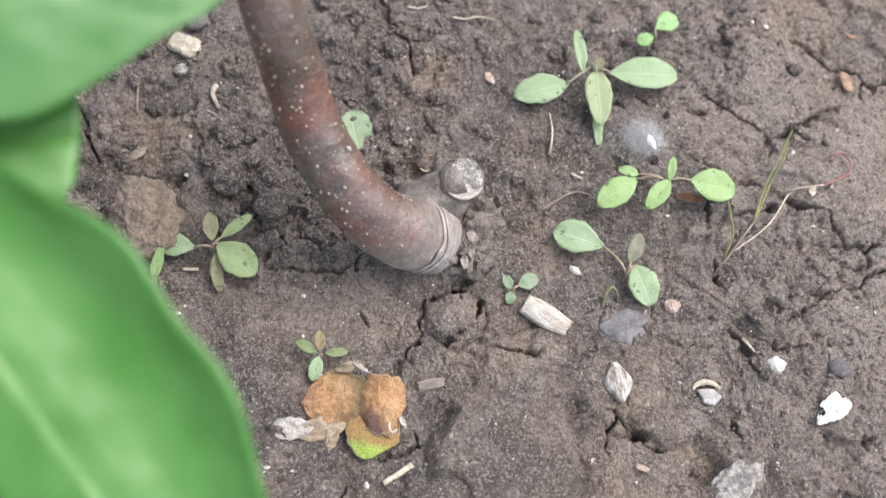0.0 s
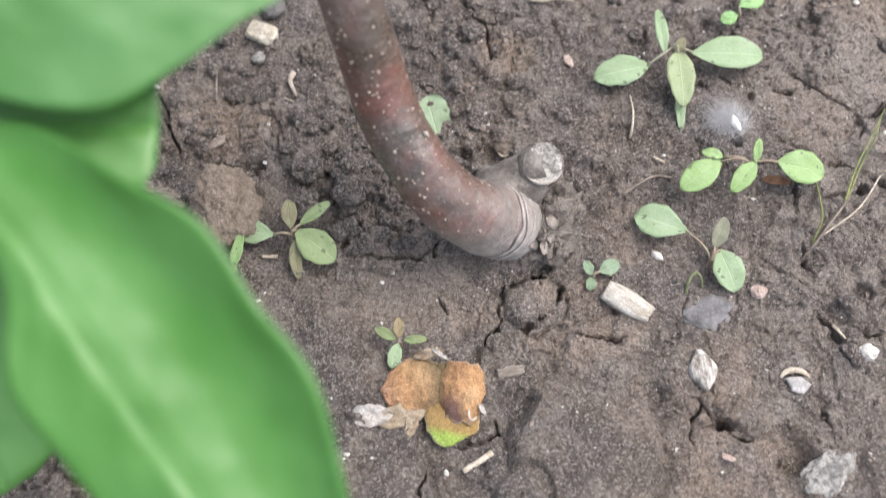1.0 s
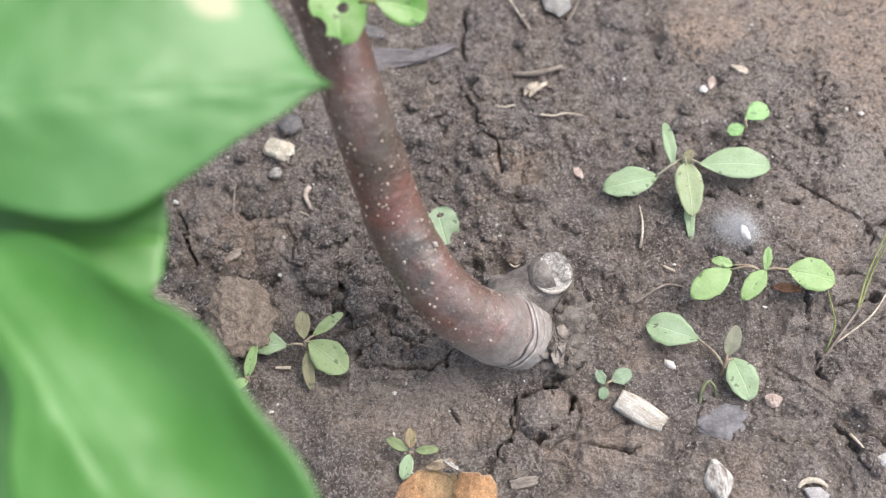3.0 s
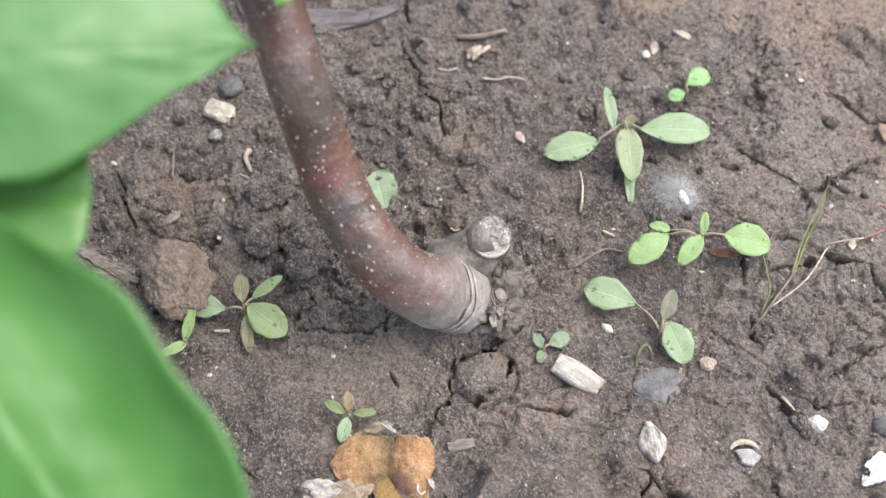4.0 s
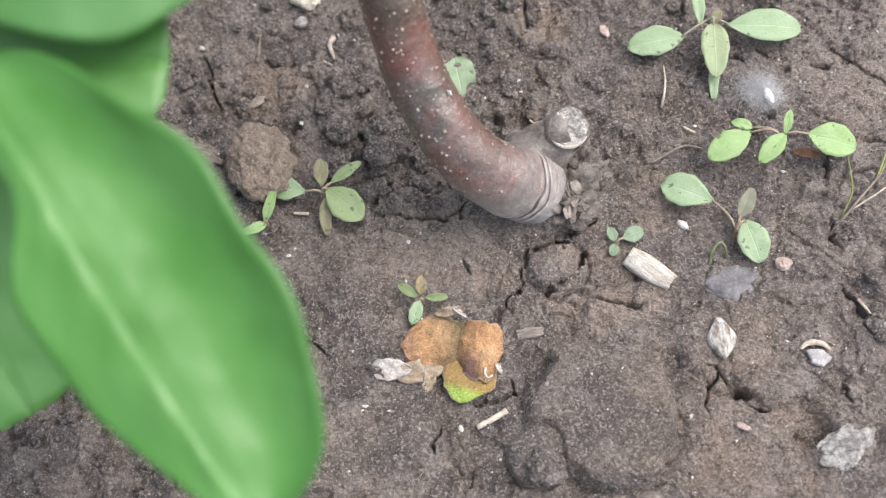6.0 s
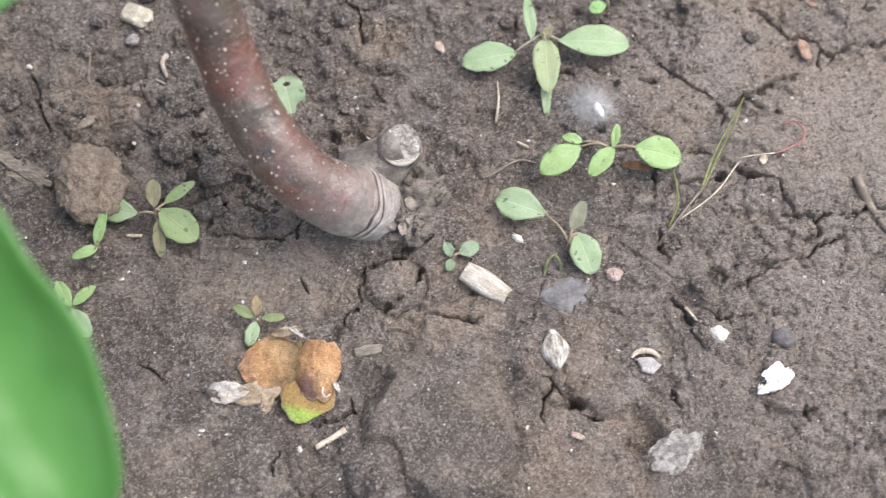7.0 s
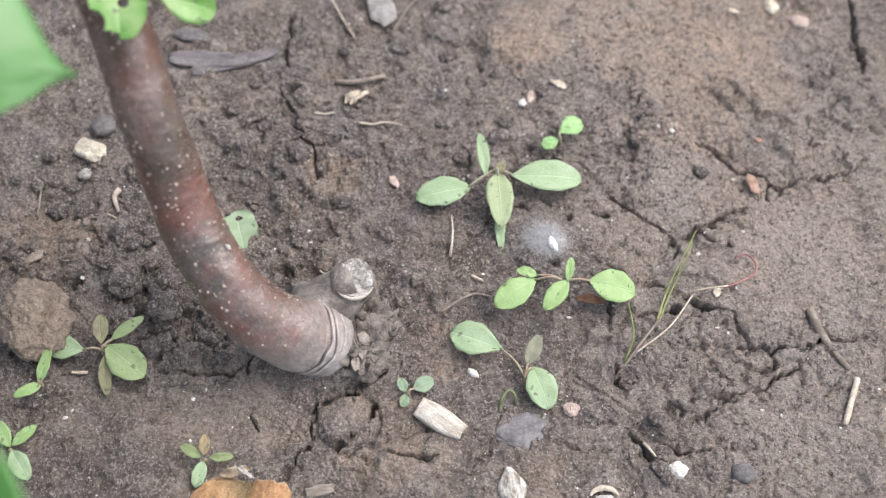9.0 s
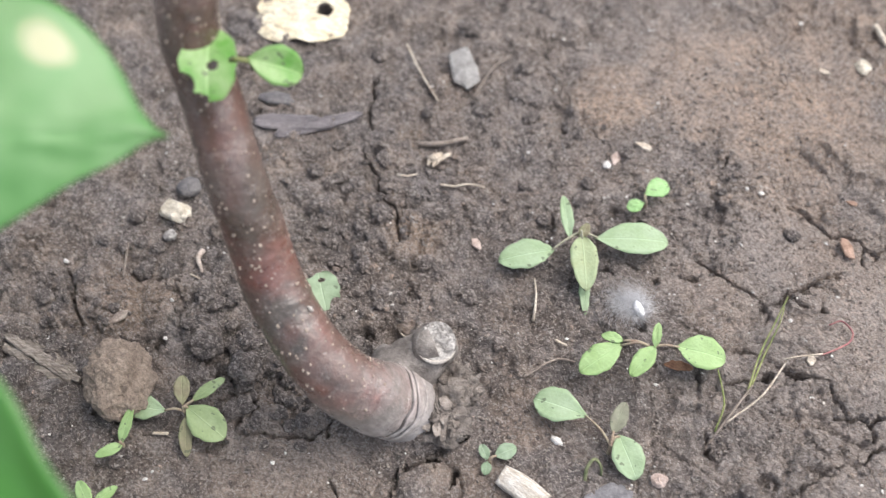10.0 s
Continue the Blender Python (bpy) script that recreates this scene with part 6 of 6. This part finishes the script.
def crescent(cx, cy, z, r, thick, start, end, seed):
    """A thin domed crescent, widest in the middle, with a ragged inner edge."""
    bm = bmesh.new()
    rows = []
    for k in range(25):
        f = k / 24
        a = math.radians(start + (end - start) * f)
        w = thick * math.sin(math.pi * (0.06 + 0.88 * f)) ** 0.7
        row = []
        for q in range(6):
            rr = r - w * q / 5 + 0.00025 * noise.noise(Vector((k * 0.4, q, seed)))
            up = 0.0011 * math.sin(math.pi * (q + 0.6) / 6.4) * (w / thick)
            row.append((cx + rr * math.cos(a), cy + 0.8 * rr * math.sin(a), z + up))
        rows.append(row)
    tops = [[bm.verts.new(p) for p in row] for row in rows]
    lows = [[bm.verts.new((p[0], p[1], p[2] - 0.0005)) for p in row] for row in rows]
    for sheet, flip in ((tops, 1), (lows, -1)):
        for a, b in zip(sheet, sheet[1:]):
            for q in range(5):
                bm.faces.new((a[q], b[q], b[q + 1], a[q + 1])[::flip])
    for k in range(24):
        for q in (0, 5):
            bm.faces.new((tops[k][q], tops[k + 1][q], lows[k + 1][q], lows[k][q]))
    return bm


part("lip", crescent(0.0911, -0.0188, cup_z + 0.0012, 0.0052, 0.0026, 8, 172, 3), STRAW, half, "cream curved husk lip")
# flat dark chip; the shade of the open husk is put into its colour
part("hollow", shard(0.0066, 0.0044, 0.0004, 29, 8, 0.02), plain("shaded_husk_inside", (0.05, 0.042, 0.036), (0.09, 0.075, 0.065), 300, 0.8), half, "dark husk inside with the shade of the gap in its colour").matrix_world = pose(0.0918, -0.0172, cup_z + 0.0001, 0, 0, -10)

# white broken shell
shell = thing("shell_fragment", "bright white broken shell fragment", "shell")


def top_near(x, y, r):
    return max(ground_z(x + r * i, y + r * j) for i in (-1, 0, 1) for j in (-1, 0, 1))


shell_z = top_near(0.1353, -0.0257, 0.0050) + 0.0003
part("plate", leaf((0.1291, -0.0305, shell_z), (0.1409, -0.0216, shell_z + 0.0006), 0.0088, (-0.1, 0.1, 1), 0.04, 0.05, 0.66, 0.34, thick=0.0006, nu=44, nv=30, wave=0.04, seed=12, crinkle=0.0009, hole=[(0.27, 0.08, 0.085, 0.34), (0.98, 0.2, 0.06, 0.2)]), SHELL, shell)


# ---------------------------------------------------------------- stems, twigs and threads
def strand(name, label, category, material, pts, r0, r1, n=16, sides=6, rough=0.1, group=""):
    """pts: x, y, height above the soil."""
    line = [(x, y, 0.5 * (ground_z(x, y) + top_near(x, y, 0.0012)) + h) for x, y, h in pts]
    return tagged(part(name, rod(line, r0, r1, n, sides, rough), material), label, category, group)


strand("bent_stem", "thin pale dry stem bent at a sharp angle", "stem", STRAW, [(0.1065, 0.0340, 0.0008), (0.1192, 0.0430, 0.004), (0.1300, 0.0572, 0.005), (0.1312, 0.0582, 0.005), (0.1435, 0.0606, 0.003)], 0.00036, 0.0003, 26)
strand("thread", "thin pink curled rootlet", "rootlet", plain("pink_rootlet", (0.34, 0.13, 0.14), (0.5, 0.26, 0.24), 300, 0.6), [(0.1435, 0.0606, 0.002), (0.1502, 0.0634, 0.002), (0.1549, 0.0668, 0.002), (0.1561, 0.0706, 0.002), (0.1528, 0.0746, 0.002), (0.1483, 0.0734, 0.001)], 0.0004, 0.0003, 26)
GRASSM = plain("thin_grass", (0.2, 0.26, 0.08), (0.34, 0.36, 0.16), 300, 0.6)
strand("grass_blade", "thin olive green grass blade", "grass", GRASSM, [(0.1150, 0.0450, 0.0), (0.1205, 0.0590, 0.004), (0.1268, 0.0708, 0.006), (0.1335, 0.0827, 0.006)], 0.00045, 0.0002, 18)
strand("grass_blade", "thin olive grass blade arching over", "grass", GRASSM, [(0.1025, 0.0310, 0.0), (0.1052, 0.0380, 0.005), (0.1052, 0.0440, 0.006), (0.1040, 0.0512, 0.006)], 0.0004, 0.0003, 18)
strand("grass_blade", "thin olive grass blade beside another", "grass", GRASSM, [(0.1168, 0.0478, 0.0), (0.1236, 0.0615, 0.003), (0.1286, 0.0708, 0.005), (0.1320, 0.0790, 0.005)], 0.0004, 0.0002, 18)
strand("twig", "thin dark twig lying across cracks", "twig", TWIGM, [(0.0990, 0.0254, 0.0008), (0.1065, 0.0348, 0.001), (0.1172, 0.0480, 0.002)], 0.0006, 0.0004)
strand("twig", "small brown stick half buried in soil", "twig", TWIGM, [(0.1741, 0.0528, 0.001), (0.1784, 0.0413, 0.0015), (0.1846, 0.0284, 0.001)], 0.0016, 0.0013, 18, 8, 0.4)
strand("straw", "flat pale piece of straw", "straw", STRAW, [(0.1870, 0.0249, 0.001), (0.1830, 0.0160, 0.001), (0.1789, 0.0069, 0.001)], 0.0011, 0.0010, 12, 6, 0.5)
strand("straw", "small pale stick on soil", "straw", STRAW, [(-0.0227, -0.0506, 0.001), (-0.0176, -0.0474, 0.001), (-0.0128, -0.0441, 0.001)], 0.0010, 0.0011, 12, 6, 0.3)
strand("straw", "white splinter beside a seedling", "straw", STRAW, [(-0.0959, 0.0268, 0.001), (-0.0902, 0.0268, 0.001)], 0.0006, 0.0007, 8)
strand("rootlet", "pale dry forked rootlet", "rootlet", STRAW, [(0.0403, 0.0911, 0.001), (0.0405, 0.0825, 0.001), (0.0401, 0.0769, 0.001), (0.0395, 0.0733, 0.001)], 0.0003, 0.0006, 12)
strand("straw", "white splinter on soil", "straw", STRAW, [(0.0475, 0.0652, 0.001), (0.0517, 0.0636, 0.001)], 0.0005, 0.0005, 8)
strand("twig", "thin dark twig on damp soil", "twig", TWIGM, [(0.0360, 0.0509, 0.001), (0.0472, 0.0575, 0.0015), (0.0546, 0.0573, 0.001)], 0.0005, 0.0004)
strand("rootlet", "pale bone-like bit of dry root", "rootlet", plain("pale_root", (0.4, 0.33, 0.28), (0.58, 0.5, 0.44), 300, 0.7), [(-0.0885, 0.1018, 0.001), (-0.0893, 0.0975, 0.001), (-0.0863, 0.0901, 0.001)], 0.0013, 0.0006, 12, 8, 0.3)
strand("rootlet", "tiny pale curved root", "rootlet", STRAW, [(-0.0907, 0.0896, 0.0008), (-0.0870, 0.0876, 0.0008)], 0.0004, 0.0003, 6)
strand("twig", "thin brown twig standing in crumbs", "twig", TWIGM, [(-0.1178, 0.1042, 0.001), (-0.1181, 0.0967, 0.001), (-0.1173, 0.0892, 0.001)], 0.0004, 0.0004)
pod = thing("seed_pod", "flat grey dry seed pod lying on soil", "seed pod")
pod_z = max(top_near(x, 0.1680, 0.004) for x in (-0.068, -0.06, -0.05, -0.04)) + 0.0004
POD = plain("grey_pod", (0.14, 0.128, 0.135), (0.24, 0.22, 0.226), 90, 0.6, stretch=(1, 4, 4))
part("husk", leaf((-0.0762, 0.1662, pod_z), (-0.0431, 0.1645, pod_z + 0.001), 0.0076, (0, -0.1, 1), -0.0, 0.05, 0.35, 0.4, thick=0.0012, nu=24, nv=10, wave=0.03, seed=21, crinkle=0.0007), POD, pod)
part("husk", leaf((-0.0665, 0.1586, pod_z + 0.0003), (-0.0305, 0.1698, pod_z + 0.0012), 0.0056, (0, -0.2, 1), -0.02, 0.3, 0.35, 0.45, thick=0.0010, nu=24, nv=10, wave=0.05, seed=22, crinkle=0.0006), POD, pod)
strand("twig", "thin pale stalk on upper soil", "twig", STRAW, [(-0.0141, 0.2121, 0.001), (-0.0071, 0.1936, 0.002), (0.0007, 0.1788, 0.001)], 0.0005, 0.0003)
strand("twig", "thin brown stalk by the grey flake", "twig", TWIGM, [(0.0158, 0.1816, 0.001), (0.0234, 0.1942, 0.002), (0.0319, 0.2049, 0.001)], 0.0005, 0.0004)
strand("twig", "short grey stick with a knob", "twig", TWIGM, [(-0.0064, 0.1578, 0.001), (0.0026, 0.1560, 0.0015), (0.0138, 0.1597, 0.001)], 0.0012, 0.0008, 14, 8, 0.4)
strand("rootlet", "thin white curly rootlet", "rootlet", STRAW, [(0.0032, 0.1353, 0.001), (0.0089, 0.1349, 0.001), (0.0146, 0.1361, 0.001), (0.0208, 0.1349, 0.001)], 0.0005, 0.0003)
strand("rootlet", "short white curved rootlet", "rootlet", STRAW, [(-0.0145, 0.1383, 0.001), (-0.0106, 0.1375, 0.001), (-0.0068, 0.1398, 0.001)], 0.0004, 0.0003)
strand("straw", "pale straw scrap at the brown soil", "straw", STRAW, [(0.1900, 0.2205, 0.001), (0.1945, 0.2102, 0.001)], 0.0013, 0.0012, 8, 6, 0.3)
strand("straw", "pale arched straw by a husk", "straw", STRAW, [(0.1068, 0.0011, 0.001), (0.1107, -0.0041, 0.001)], 0.0006, 0.0005, 8)

# white down caught on the soil
DOWN = plain("white_down", (0.8, 0.8, 0.82), (0.88, 0.88, 0.9), 500, 0.6)


def fluff():
    rng = random.Random(4)
    x0, y0 = 0.0752, 0.0808
    bm = bmesh.new()
    z0 = ground_z(x0, y0)
    for k in range(2600):
        a = rng.uniform(0, 6.283)
        r = rng.uniform(0.001, 0.007)
        cx, cy = x0 + 0.0036 * rng.gauss(0, 1), y0 + 0.0034 * rng.gauss(0, 1)
        if k % 3 == 0:
            cx, cy = x0 + 0.0032 + 0.0012 * rng.gauss(0, 1), y0 - 0.0018 + 0.0014 * rng.gauss(0, 1)
        p = [(cx, cy, z0 + rng.uniform(0.0, 0.0022))]
        p.append((cx + r * 0.5 * math.cos(a), cy + r * 0.5 * math.sin(a), p[0][2] + rng.uniform(0, 0.002)))
        p.append((cx + r * math.cos(a + 0.4), cy + r * math.sin(a + 0.4), z0 + rng.uniform(0, 0.0022)))
        tube(bm, [(*q, 0.000017) for q in smooth_line(p, 5)], 3)
    ob = part("down_tuft", bm, DOWN)
    return tagged(ob, "tuft of fine white plant down on soil", "plant down")


fluff()
lump("seed", "glossy white seed in plant down", "seed", SHELL, 0.0786, 0.0778, (0.0034, 0.0060, 0.0042), 78, 0.0, 20, 0.25)


# ---------------------------------------------------------------- loose crumbs and grit
def scatter(name, label, category, material, count, lo, hi, seed, keep, flat=0.7, sink=0.25, power=3):
    rng = np.random.RandomState(seed)
    base = bmesh.new()
    bmesh.ops.create_icosphere(base, subdivisions=1, radius=1.0)
    bv = np.array([v.co for v in base.verts])
    bf = np.array([[v.index for v in f.verts] for f in base.faces])
    base.free()
    vs, fs = [], []
    n = 0
    while n < count:
        x, y = rng.uniform(-0.22, 0.21), rng.uniform(-0.085, 0.255)
        if rng.rand() > keep(x, y):
            continue
        r = lo + (hi - lo) * rng.rand() ** power * (0.35 + 0.65 * min(1.0, crumb_at(x, y)) if power > 3 else 1.0)
        v = bv * (1 + 0.3 * rng.randn(len(bv), 1)).clip(0.6, 1.4)
        a = rng.uniform(0, 6.283)
        q = rng.uniform(0.55, 1.0)
        v = v * [1, q, flat]
        v = np.stack([v[:, 0] * math.cos(a) - v[:, 1] * math.sin(a), v[:, 0] * math.sin(a) + v[:, 1] * math.cos(a), v[:, 2]], 1) * r
        v += [x, y, ground_z(x, y) + r * flat * (1 - 2 * sink)]
        fs.append(bf + n * len(bv))
        vs.append(v)
        n += 1
    me = bpy.data.meshes.new(name)
    me.from_pydata(np.concatenate(vs).tolist(), [], np.concatenate(fs).tolist())
    me.materials.append(material)
    return tagged(new(name, me), label, category, kind="stuff")


def crumb_at(x, y):
    i, j = int(np.searchsorted(GX, x)), int(np.searchsorted(GY, y))
    return float(CRUMB[j, i])


scatter("soil_crumbs", "loose crumbs of dry grey-brown soil", "soil crumbs", LOOSE, 28000, 0.00028, 0.0021, 71, lambda x, y: 0.28 + 0.7 * crumb_at(x, y), sink=0.32, power=7)
scatter("white_grit", "scattered white grains of grit", "grit", WHITE, 1900, 0.00016, 0.0006, 72, lambda x, y: 0.5 + 0.5 * (x > 0.05))
scatter("sand_grains", "fine pale sand grains on the soil", "sand", plain("sand", (0.3, 0.255, 0.22), (0.54, 0.48, 0.42), 300, 0.8), 12000, 0.00015, 0.0005, 73, lambda x, y: 1.0)


def fibres():
    """Short dry root hairs strewn over the soil."""
    rng = random.Random(91)
    bm = bmesh.new()
    for _ in range(420):
        x, y = rng.uniform(-0.2, 0.2), rng.uniform(-0.08, 0.25)
        a, d = rng.uniform(0, 6.283), rng.uniform(0.0012, 0.004)
        bend = rng.uniform(-0.7, 0.7)
        p = []
        for k in range(4):
            f = k / 3
            px, py = x + d * f * math.cos(a + bend * f), y + d * f * math.sin(a + bend * f)
            p.append((px, py, ground_z(px, py) + 0.0003 + rng.uniform(0, 0.0005), rng.uniform(0.00004, 0.0001)))
        tube(bm, p, 3)
    tagged(part("root_hairs", bm, STRAW), "short dry pale root hairs on the soil", "root hairs", kind="stuff")


fibres()
